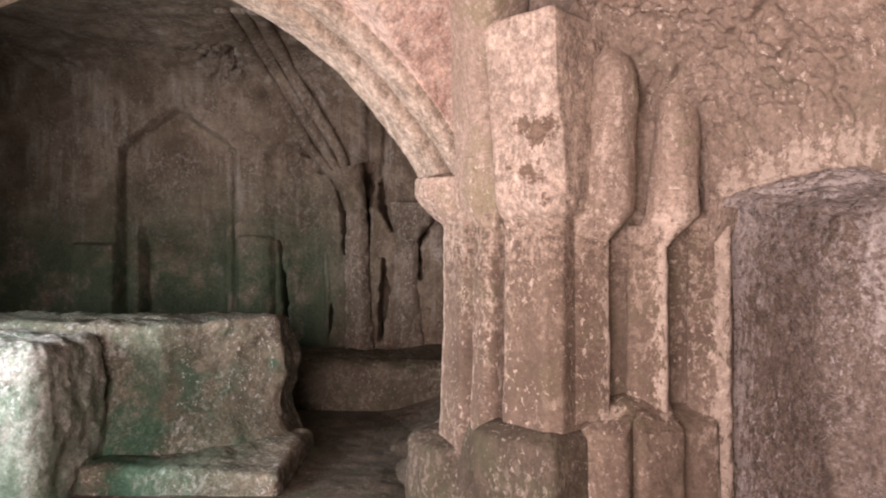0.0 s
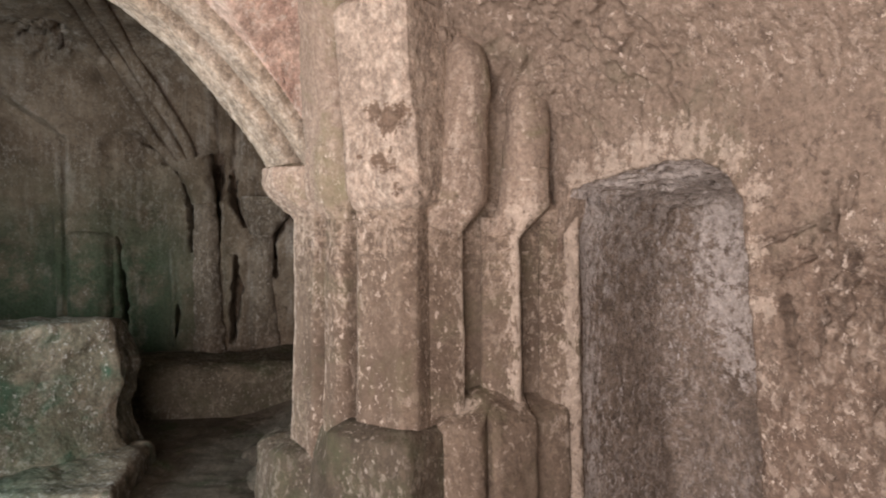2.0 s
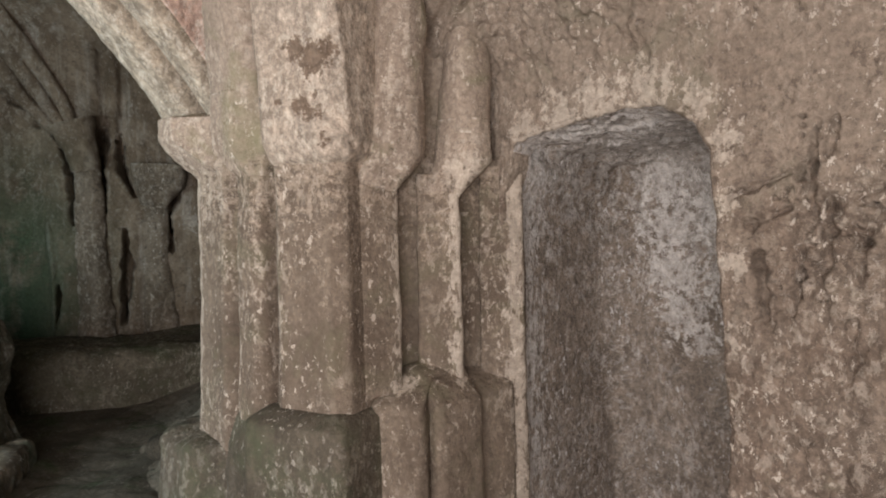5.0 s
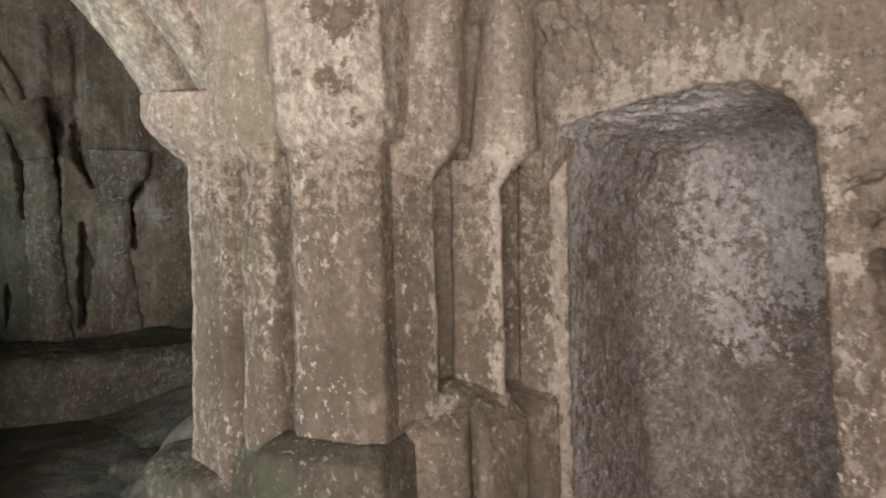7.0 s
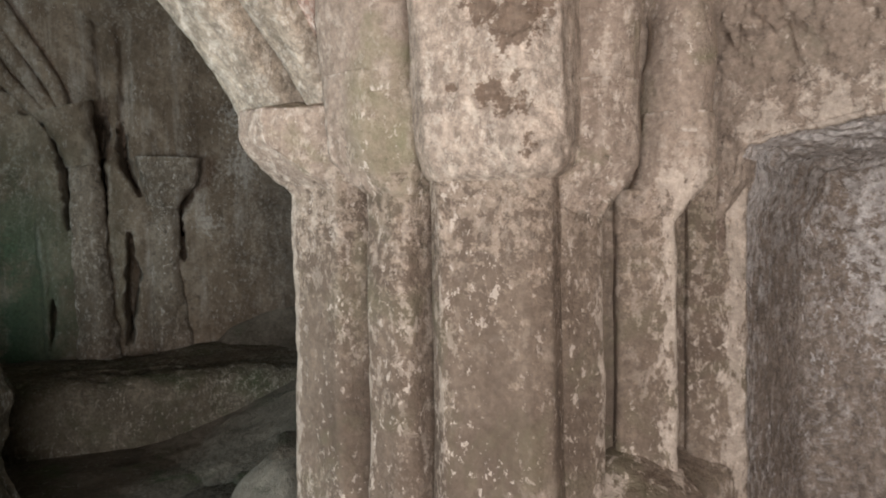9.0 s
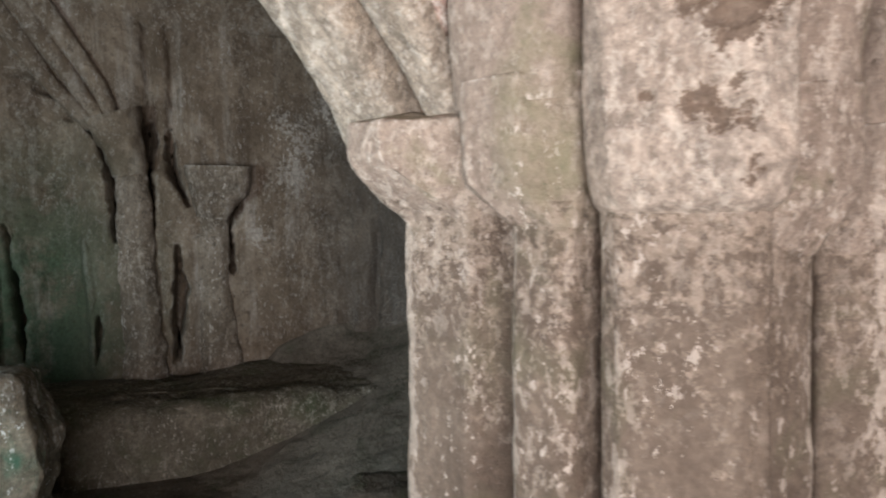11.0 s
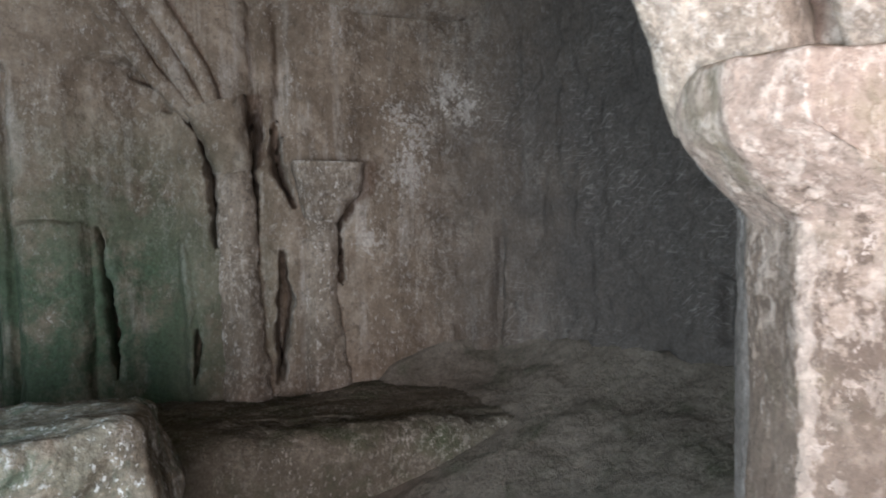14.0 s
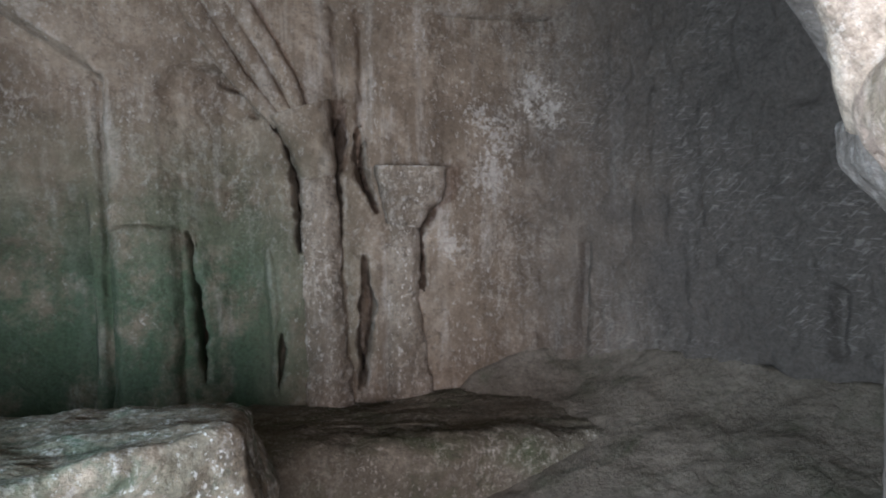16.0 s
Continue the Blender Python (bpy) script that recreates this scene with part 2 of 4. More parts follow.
def rock_material(name, tones, flecks=0.5, algae=0.0, streaks=0.5, bump=0.5, rough_value=0.9, fleck_colour=(0.62, 0.56, 0.48, 1), algae_colour=(0.035, 0.06, 0.018, 1), pale=None, crust=0.5, stains=0.6, green_at=None, grit=0.75, picks=0.0, rubbed=0.0, spalls=(), flaking=0.0, shade_from=None, drips=0.0, pale_spot=None, salts=(), pale_size=14, pale_z=(0.9, 1.95), pale_by=0.62, runs=()):
    mat = bpy.data.materials.new(name)
    mat.use_nodes = True
    nt = mat.node_tree
    nodes, links = nt.nodes, nt.links
    bsdf = nodes["Principled BSDF"]
    bsdf.inputs["Specular IOR Level"].default_value = 0.25
    geo = nodes.new("ShaderNodeNewGeometry")

    def noise_tex(scale, detail=6, rough_=0.6, stretch=None, dist=0.0):
        tex = nodes.new("ShaderNodeTexNoise")
        tex.inputs["Scale"].default_value, tex.inputs["Detail"].default_value = scale, detail
        tex.inputs["Roughness"].default_value, tex.inputs["Distortion"].default_value = rough_, dist
        if stretch:
            m = nodes.new("ShaderNodeMapping")
            m.inputs["Scale"].default_value = stretch
            links.new(geo.outputs["Position"], m.inputs["Vector"])
            links.new(m.outputs[0], tex.inputs["Vector"])
        else:
            links.new(geo.outputs["Position"], tex.inputs["Vector"])
        return tex.outputs["Fac"]

    def ramp(fac, stops):
        r = nodes.new("ShaderNodeValToRGB")
        while len(r.color_ramp.elements) < len(stops):
            r.color_ramp.elements.new(0.5)
        for el, (pos, col) in zip(r.color_ramp.elements, stops):
            el.position, el.color = pos, col if len(col) == 4 else (*col, 1)
        links.new(fac, r.inputs[0])
        return r.outputs[0]

    def mix(fac, c1, c2, mode="MIX"):
        m = nodes.new("ShaderNodeMix")
        m.data_type, m.blend_type = "RGBA", mode
        for sock, v in ((m.inputs[0], fac), (m.inputs[6], c1), (m.inputs[7], c2)):
            if isinstance(v, (int, float, tuple)):
                sock.default_value = v
            else:
                links.new(v, sock)
        return m.outputs[2]

    def mul(x, y):
        m = nodes.new("ShaderNodeMath")
        m.operation = "MULTIPLY"
        for sock, v in zip(m.inputs, (x, y)):
            if isinstance(v, (int, float)):
                sock.default_value = v
            else:
                links.new(v, sock)
        return m.outputs[0]

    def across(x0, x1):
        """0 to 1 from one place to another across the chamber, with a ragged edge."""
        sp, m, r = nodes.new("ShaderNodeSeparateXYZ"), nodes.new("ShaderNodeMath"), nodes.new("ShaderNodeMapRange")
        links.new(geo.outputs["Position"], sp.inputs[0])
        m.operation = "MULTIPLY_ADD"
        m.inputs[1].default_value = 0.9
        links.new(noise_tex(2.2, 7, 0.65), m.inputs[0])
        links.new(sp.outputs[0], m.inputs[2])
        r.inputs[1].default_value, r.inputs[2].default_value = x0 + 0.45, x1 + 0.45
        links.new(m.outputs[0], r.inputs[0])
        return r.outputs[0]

    W, K = (1, 1, 1, 1), (0, 0, 0, 1)
    n = len(tones)
    base = ramp(noise_tex(2.3, 7, 0.62, dist=0.4), [(0.3 + 0.4 * i / max(1, n - 1), t) for i, t in enumerate(tones)])
    grain = ramp(noise_tex(42, 5, 0.7), [(0.28, (0.5, 0.48, 0.46, 1)), (0.72, (1.42, 1.4, 1.37, 1))])
    col = mix(grit, base, grain, "MULTIPLY")
    if flaking:
        # skin that has flaked off in small sharp-edged scales
        for scale, lo, hi in ((11, 0.74, 1.2), (27, 0.8, 1.22)):
            scales = ramp(noise_tex(scale, 9, 0.8, (1, 1, 0.8)), [(0.47, (lo, lo, lo)), (0.495, (1, 1, 1)), (0.535, (1, 1, 1)), (0.555, (hi, hi, hi))])
            col = mix(flaking, col, scales, "MULTIPLY")
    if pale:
        # limewash held on the upper stones; browner below also stands in for dimmer light
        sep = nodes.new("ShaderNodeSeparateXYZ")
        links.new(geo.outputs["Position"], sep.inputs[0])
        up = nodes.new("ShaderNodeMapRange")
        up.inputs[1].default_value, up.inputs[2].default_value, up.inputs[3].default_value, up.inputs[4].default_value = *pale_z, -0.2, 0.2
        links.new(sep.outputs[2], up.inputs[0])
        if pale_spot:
            # here it is salt bloomed round one place, which also brightens the dim soffit
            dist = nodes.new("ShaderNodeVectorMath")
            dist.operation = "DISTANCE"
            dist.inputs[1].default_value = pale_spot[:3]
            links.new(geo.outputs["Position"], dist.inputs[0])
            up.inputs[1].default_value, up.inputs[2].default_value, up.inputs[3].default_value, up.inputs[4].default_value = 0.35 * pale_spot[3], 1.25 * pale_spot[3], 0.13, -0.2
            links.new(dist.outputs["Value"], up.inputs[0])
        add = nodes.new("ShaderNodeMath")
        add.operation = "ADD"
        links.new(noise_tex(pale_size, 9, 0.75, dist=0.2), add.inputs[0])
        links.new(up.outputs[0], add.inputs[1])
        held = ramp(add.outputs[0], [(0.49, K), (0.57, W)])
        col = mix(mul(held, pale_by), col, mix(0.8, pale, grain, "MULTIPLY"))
    if streaks:
        st = ramp(noise_tex(1.0, 5, 0.65, (11, 11, 1.3)), [(0.45, K), (0.72, W)])
        col = mix(mul(st, 0.55 * streaks), col, (tones[0][0] * 0.45, tones[0][1] * 0.42, tones[0][2] * 0.4, 1))
    if drips:
        # pale salts that the seeping water has left, in soft upright runs
        down = ramp(noise_tex(1.0, 6, 0.62, (9, 9, 0.9)), [(0.5, K), (0.68, W)])
        where = ramp(noise_tex(1.4, 4, 0.6), [(0.42, K), (0.6, W)])
        col = mix(mul(mul(down, where), drips), col, mix(0.7, fleck_colour, grain, "MULTIPLY"))
    if algae:
        al = ramp(noise_tex(3.1, 6, 0.65, dist=0.6), [(0.62 - 0.32 * algae, K), (0.78 - 0.2 * algae, W)])
        col = mix(mul(al, 0.85), col, algae_colour)
    if stains:
        spot = ramp(noise_tex(13, 9, 0.78, dist=0.2), [(0.57, K), (0.60, W)])
        col = mix(mul(spot, 0.6 * stains), col, (tones[0][0] * 0.5, tones[0][1] * 0.5, tones[0][2] * 0.5, 1))
    if crust:
        region = ramp(noise_tex(1.7, 4, 0.6), [(0.42, K), (0.56, W)])
        patch = ramp(noise_tex(25, 9, 0.78, (1, 1, 0.7)), [(0.525, K), (0.555, W)])
        col = mix(mul(mul(region, patch), crust), col, mix(0.7, fleck_colour, grain, "MULTIPLY"))
    if flecks:
        region = ramp(noise_tex(4.0, 4, 0.6, (1, 1, 0.4)), [(0.40, K), (0.58, W)])
        speck = ramp(noise_tex(34, 5, 0.75, (1, 1, 0.7)), [(0.59, K), (0.61, W)])
        col = mix(mul(mul(region, speck), flecks), col, fleck_colour)
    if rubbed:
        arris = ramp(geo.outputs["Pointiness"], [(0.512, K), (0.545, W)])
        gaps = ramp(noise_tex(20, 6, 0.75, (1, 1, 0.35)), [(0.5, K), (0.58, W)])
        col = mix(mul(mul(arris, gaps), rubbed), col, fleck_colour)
    # grey laid over one end of the chamber, standing in for light falling off
    if shade_from is not None:
        col = mix(mul(across(shade_from - 0.5, shade_from + 0.6), 0.9), col, mix(0.8, (0.078, 0.07, 0.062, 1), grain, "MULTIPLY"))
    if picks:
        # pale strokes of the pick
        for turn in (0.9, -0.75, 0.2):
            m = nodes.new("ShaderNodeMapping")
            m.vector_type = "TEXTURE"
            m.inputs["Rotation"].default_value, m.inputs["Scale"].default_value = (0, turn, turn), (0.1, 0.1, 0.016)
            tex = nodes.new("ShaderNodeTexNoise")
            tex.inputs["Scale"].default_value, tex.inputs["Detail"].default_value = 1.0, 3
            links.new(geo.outputs["Position"], m.inputs["Vector"])
            links.new(m.outputs[0], tex.inputs["Vector"])
            stroke = ramp(tex.outputs["Fac"], [(0.60, K), (0.68, W)])
            dressed = ramp(noise_tex(1.3, 3, 0.55), [(0.42, K), (0.62, W)])
            if shade_from is not None:
                dressed = mul(dressed, across(shade_from - 0.9, shade_from + 0.1))
            col = mix(mul(mul(stroke, dressed), picks), col, fleck_colour)
    if spalls:
        # raw brown stone where flakes have broken off
        ragged = noise_tex(38, 7, 0.75)
        for sx, sy, sz, size in spalls:
            dist = nodes.new("ShaderNodeVectorMath")
            dist.operation = "DISTANCE"
            dist.inputs[1].default_value = (sx, sy, sz)
            links.new(geo.outputs["Position"], dist.inputs[0])
            near = nodes.new("ShaderNodeMath")
            near.operation = "MULTIPLY_ADD"
            near.inputs[1].default_value = -0.45 / size
            links.new(dist.outputs["Value"], near.inputs[0])
            links.new(ragged, near.inputs[2])
            col = mix(mul(ramp(near.outputs[0], [(0.26, K), (0.30, W)]), 0.9), col, mix(0.8, (0.14, 0.098, 0.07, 1), grain, "MULTIPLY"))
    if salts:
        # ragged pale spots: bloomed salt, and bounced light on the recess's soffit
        ragged = noise_tex(24, 8, 0.75)
        for sx, sy, sz, size in salts:
            dist = nodes.new("ShaderNodeVectorMath")
            dist.operation = "DISTANCE"
            dist.inputs[1].default_value = (sx, sy, sz)
            links.new(geo.outputs["Position"], dist.inputs[0])
            near = nodes.new("ShaderNodeMath")
            near.operation = "MULTIPLY_ADD"
            near.inputs[1].default_value = -0.15 / size
            links.new(dist.outputs["Value"], near.inputs[0])
            links.new(ragged, near.inputs[2])
            col = mix(mul(ramp(near.outputs[0], [(0.36, K), (0.40, W)]), 0.5), col, mix(0.7, fleck_colour, grain, "MULTIPLY"))
    if runs:
        # salt and rubbed stone down the arrises: soft-edged upright runs, broken into flakes
        flat = nodes.new("ShaderNodeVectorMath")
        flat.operation = "MULTIPLY"
        flat.inputs[1].default_value = (1, 1, 0)
        links.new(geo.outputs["Position"], flat.inputs[0])
        ragged = noise_tex(30, 8, 0.72, (1, 1, 0.45))
        for sx, sy, size, strength in runs:
            dist = nodes.new("ShaderNodeVectorMath")
            dist.operation = "DISTANCE"
            dist.inputs[1].default_value = (sx, sy, 0)
            links.new(flat.outputs[0], dist.inputs[0])
            near = nodes.new("ShaderNodeMath")
            near.operation = "MULTIPLY_ADD"
            near.inputs[1].default_value = -0.16 / size
            links.new(dist.outputs["Value"], near.inputs[0])
            links.new(ragged, near.inputs[2])
            col = mix(mul(ramp(near.outputs[0], [(0.36, K), (0.42, W)]), strength), col, mix(0.6, fleck_colour, grain, "MULTIPLY"))
    if green_at:
        # algae where the wall stays wet: low down and away from the doorway
        sep2 = nodes.new("ShaderNodeSeparateXYZ")
        links.new(geo.outputs["Position"], sep2.inputs[0])
        low, side = nodes.new("ShaderNodeMapRange"), nodes.new("ShaderNodeMapRange")
        for node, src, lo, hi in ((low, sep2.outputs[2], green_at[1] + 0.7, green_at[1] - 0.5), (side, sep2.outputs[0], green_at[0] + 0.5, green_at[0] - 0.5)):
            node.inputs[1].default_value, node.inputs[2].default_value = lo, hi
            links.new(src, node.inputs[0])
        wet = ramp(noise_tex(2.6, 7, 0.7), [(0.3, K), (0.52, W)])
        col = mix(mul(mul(mul(low.outputs[0], side.outputs[0]), wet), 0.85), col, mix(0.8, algae_colour, grain, "MULTIPLY"))
    links.new(col, bsdf.inputs["Base Color"])
    rv = ramp(noise_tex(12, 3), [(0.3, (rough_value - 0.12,) * 3), (0.7, (min(1.0, rough_value + 0.08),) * 3)])
    links.new(rv, bsdf.inputs["Roughness"])
    b1 = nodes.new("ShaderNodeBump")
    b1.inputs["Strength"].default_value, b1.inputs["Distance"].default_value = bump, 0.012
    links.new(noise_tex(60, 6, 0.7), b1.inputs["Height"])
    b2 = nodes.new("ShaderNodeBump")
    b2.inputs["Strength"].default_value, b2.inputs["Distance"].default_value = bump, 0.03
    links.new(noise_tex(16, 5, 0.65), b2.inputs["Height"])
    links.new(b1.outputs[0], b2.inputs["Normal"])
    links.new(b2.outputs[0], bsdf.inputs["Normal"])
    return mat


SALTS = [(*ab(u, v, w), r) for u, v, w, r in ((0.0, -0.09, 1.62, 0.1), (-0.1, 0.16, 1.66, 0.1))]
RUNS = [(*ab(u, v, 0)[:2], r, k) for u, v, r, k in ((-1.09, 0.875, 0.025, 0.4), (-0.735, 0.895, 0.04, 0.5), (-0.475, 0.865, 0.03, 0.5), (-0.20, 0.44, 0.05, 0.6), (-0.11, 0.205, 0.05, 0.6), (-0.02, -0.06, 0.06, 0.45), (-0.24, 0.66, 0.02, 0.5), (-0.235, 0.70, 0.02, 0.4))]
M_WALL = rock_material("brown_sandstone", [(0.128, 0.09, 0.068), (0.176, 0.132, 0.102), (0.23, 0.18, 0.143)], flecks=0.9, streaks=0.35, crust=0.3, stains=0.8, fleck_colour=(0.54, 0.465, 0.39, 1), pale=(0.288, 0.23, 0.182, 1), algae=0.22, algae_colour=(0.17, 0.15, 0.105, 1), bump=0.7, flaking=0.6, salts=[(*ab(u, 0.0, v), r) for u, v, r in ((0.08, 1.84, 0.085), (0.26, 1.875, 0.1), (0.45, 1.90, 0.11), (0.64, 1.91, 0.1), (0.82, 1.85, 0.075), (0.92, 1.70, 0.06), (0.93, 1.5, 0.05), (0.94, 1.3, 0.05), (0.95, 1.05, 0.05))])
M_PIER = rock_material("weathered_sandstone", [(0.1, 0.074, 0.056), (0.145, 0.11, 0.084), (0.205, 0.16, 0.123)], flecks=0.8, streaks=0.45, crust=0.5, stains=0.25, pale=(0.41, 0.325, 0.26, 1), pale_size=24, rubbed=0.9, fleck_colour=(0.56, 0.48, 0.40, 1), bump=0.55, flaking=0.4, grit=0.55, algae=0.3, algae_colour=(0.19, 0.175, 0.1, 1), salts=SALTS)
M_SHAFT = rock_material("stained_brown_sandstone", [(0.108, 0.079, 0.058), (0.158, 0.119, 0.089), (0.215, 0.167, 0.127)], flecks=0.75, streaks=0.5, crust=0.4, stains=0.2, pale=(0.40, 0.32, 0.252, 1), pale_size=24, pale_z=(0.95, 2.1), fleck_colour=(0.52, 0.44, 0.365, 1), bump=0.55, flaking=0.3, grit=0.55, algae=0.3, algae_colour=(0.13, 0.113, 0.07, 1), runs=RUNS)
M_BLOCK = rock_material("pale_dressed_stone", [(0.27, 0.215, 0.17), (0.39, 0.32, 0.26), (0.46, 0.385, 0.315)], flecks=0.5, streaks=0.15, crust=0.5, stains=0.6, fleck_colour=(0.56, 0.49, 0.41, 1), bump=0.5, spalls=[(*face_place(ps, pz), max(rs, rz) * 2.1) for ps, pz, rs, rz in PITS], flaking=0.85)
M_CREAM = rock_material("cream_limewash", [(0.25, 0.205, 0.155), (0.36, 0.3, 0.235), (0.43, 0.365, 0.3)], flecks=0.4, streaks=0.2, crust=0.4, stains=0.5, flaking=0.85)
M_PINK = rock_material("pink_limewash", [(0.40, 0.265, 0.215), (0.46, 0.345, 0.285), (0.52, 0.44, 0.37)], flecks=0.5, streaks=0.1, crust=0.8, stains=0.3, fleck_colour=(0.54, 0.48, 0.42, 1), flaking=0.85)
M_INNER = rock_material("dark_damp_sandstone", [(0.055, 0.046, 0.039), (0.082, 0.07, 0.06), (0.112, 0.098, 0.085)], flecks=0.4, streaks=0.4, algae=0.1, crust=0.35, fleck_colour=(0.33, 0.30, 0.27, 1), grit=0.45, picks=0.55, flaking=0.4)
M_FAR = rock_material("damp_sandstone", [(0.08, 0.056, 0.036), (0.155, 0.114, 0.078), (0.25, 0.192, 0.138)], flecks=0.45, streaks=0.5, algae=0.0, crust=0.25, fleck_colour=(0.42, 0.38, 0.33, 1), green_at=(-1.05, 1.85), algae_colour=(0.028, 0.056, 0.028, 1), grit=0.3, rubbed=0.3, flaking=0.18, picks=0.22, shade_from=0.75, drips=0.5, salts=[(0.58, 7.8, 2.6, 0.14), (0.34, 7.78, 2.3, 0.16), (0.27, 7.78, 2.0, 0.15), (0.67, 7.8, 2.45, 0.12), (0.18, 7.78, 2.4, 0.12), (-0.05, 7.8, 1.5, 0.1)])
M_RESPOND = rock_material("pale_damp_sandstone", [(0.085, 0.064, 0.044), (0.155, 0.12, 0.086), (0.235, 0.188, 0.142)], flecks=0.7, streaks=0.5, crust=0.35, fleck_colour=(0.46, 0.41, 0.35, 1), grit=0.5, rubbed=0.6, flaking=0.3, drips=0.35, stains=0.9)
# moss, with extra teal that stands in for cool window light
M_GREEN = rock_material("mossy_cool_lit_sandstone", [(0.125, 0.102, 0.077), (0.19, 0.157, 0.117), (0.265, 0.22, 0.168)], flecks=0.95, streaks=0.3, algae=0.22, crust=0.5, algae_colour=(0.022, 0.1, 0.06, 1), green_at=(-1.55, 0.8), grit=0.65, flaking=0.7, fleck_colour=(0.58, 0.58, 0.54, 1))
# the block's crust and moss, paled to stand in for window light
M_CRUST_LIT = rock_material("crusted_lit_sandstone", [(0.24, 0.225, 0.195), (0.36, 0.345, 0.31), (0.47, 0.455, 0.42)], flecks=0.9, streaks=0.2, algae=0.45, crust=0.6, algae_colour=(0.07, 0.15, 0.09, 1), fleck_colour=(0.68, 0.68, 0.65, 1), green_at=(10.0, 0.45), flaking=0.8, bump=0.7)
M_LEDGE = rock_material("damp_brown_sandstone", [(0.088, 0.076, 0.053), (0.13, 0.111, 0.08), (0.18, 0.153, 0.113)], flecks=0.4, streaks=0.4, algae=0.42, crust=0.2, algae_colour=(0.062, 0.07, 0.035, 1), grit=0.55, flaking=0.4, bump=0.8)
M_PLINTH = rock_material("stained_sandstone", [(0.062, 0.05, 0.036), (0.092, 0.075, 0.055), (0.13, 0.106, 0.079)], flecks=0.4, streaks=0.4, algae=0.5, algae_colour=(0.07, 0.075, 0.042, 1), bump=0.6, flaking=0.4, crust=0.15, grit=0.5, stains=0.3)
# pale blooms on the soffit also stand in for light bounced off the floor
M_NICHE = rock_material("grey_brown_sandstone", [(0.17, 0.133, 0.105), (0.22, 0.177, 0.144), (0.27, 0.222, 0.184)], flecks=0.75, streaks=0.35, crust=0.3, stains=0.6, fleck_colour=(0.6, 0.56, 0.53, 1), pale=(0.35, 0.318, 0.292, 1), pale_by=0.8, pale_size=20, salts=[(*ab(u, v, w), r) for u, v, w, r in ((0.2, -0.12, 1.84, 0.15), (0.38, -0.25, 1.86, 0.2), (0.62, -0.2, 1.85, 0.2), (0.25, -0.85, 1.62, 0.14), (0.28, -0.85, 1.42, 0.16), (0.3, -0.85, 1.2, 0.16), (0.34, -0.85, 1.0, 0.13), (0.42, -0.85, 0.88, 0.09), (0.55, -0.85, 1.5, 0.17), (0.58, -0.85, 1.2, 0.17))], runs=[(*ab(-0.02, -0.1, 0)[:2], 0.2, 0.45)], pale_spot=(*ab(0.5, -0.45, 1.65), 0.85), bump=0.8, picks=0.3, flaking=0.75)
# shaded copy of the pier's stone, for its unlit chamber side
M_REAR = rock_material("shaded_weathered_sandstone", [(0.13, 0.112, 0.095), (0.18, 0.157, 0.135), (0.235, 0.208, 0.18)], flecks=0.6, streaks=0.5, crust=0.4, stains=0.4, fleck_colour=(0.42, 0.39, 0.35, 1), bump=0.6, flaking=0.4, grit=0.5, rubbed=0.5)
M_RUBBLE = rock_material("brown_rubble", [(0.11, 0.092, 0.069), (0.155, 0.13, 0.1), (0.205, 0.174, 0.136)], flecks=0.3, streaks=0, algae=0.3, crust=0.2, fleck_colour=(0.24, 0.21, 0.17, 1), bump=0.7, flaking=0.3, grit=0.4, algae_colour=(0.05, 0.055, 0.03, 1))
M_HEAP = rock_material("dark_fallen_stone", [(0.045, 0.036, 0.026), (0.07, 0.056, 0.041), (0.105, 0.085, 0.063)], flecks=0.4, streaks=0, algae=0.3, crust=0.2, fleck_colour=(0.2, 0.17, 0.13, 1), bump=0.8, flaking=0.4)
# unseen nave floor, paled to throw light up onto soffit and capitals
M_BOUNCE = rock_material("bounce_earth", [(0.28, 0.23, 0.18), (0.36, 0.3, 0.24), (0.43, 0.365, 0.295)], flecks=0.3, streaks=0, crust=0.2)
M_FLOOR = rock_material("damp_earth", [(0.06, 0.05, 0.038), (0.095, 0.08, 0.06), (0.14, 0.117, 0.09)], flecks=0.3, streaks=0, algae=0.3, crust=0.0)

VAULT_Z, VAULT_RISE, NAVE, DEEP = 1.85, 1.2, 4.55, 0.85

# ---- floor ----
aa, bb = np.meshgrid(np.arange(-0.85, 5.6, 0.04), np.arange(-1.2, NAVE + 0.5, 0.04))
put("floor", abn(aa, bb, 0 * aa), M_BOUNCE, relief=1.2, back=(0, 0, -0.3), label="unseen earthen floor of the rock-cut nave, pale to bounce light", category="floor", kind="structure")
gx, gy = np.meshgrid(np.arange(-6.0, 4.0, 0.04), np.arange(0.8, 8.6, 0.04))
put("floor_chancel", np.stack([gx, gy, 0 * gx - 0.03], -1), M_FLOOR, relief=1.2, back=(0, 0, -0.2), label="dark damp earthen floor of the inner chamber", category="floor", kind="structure")

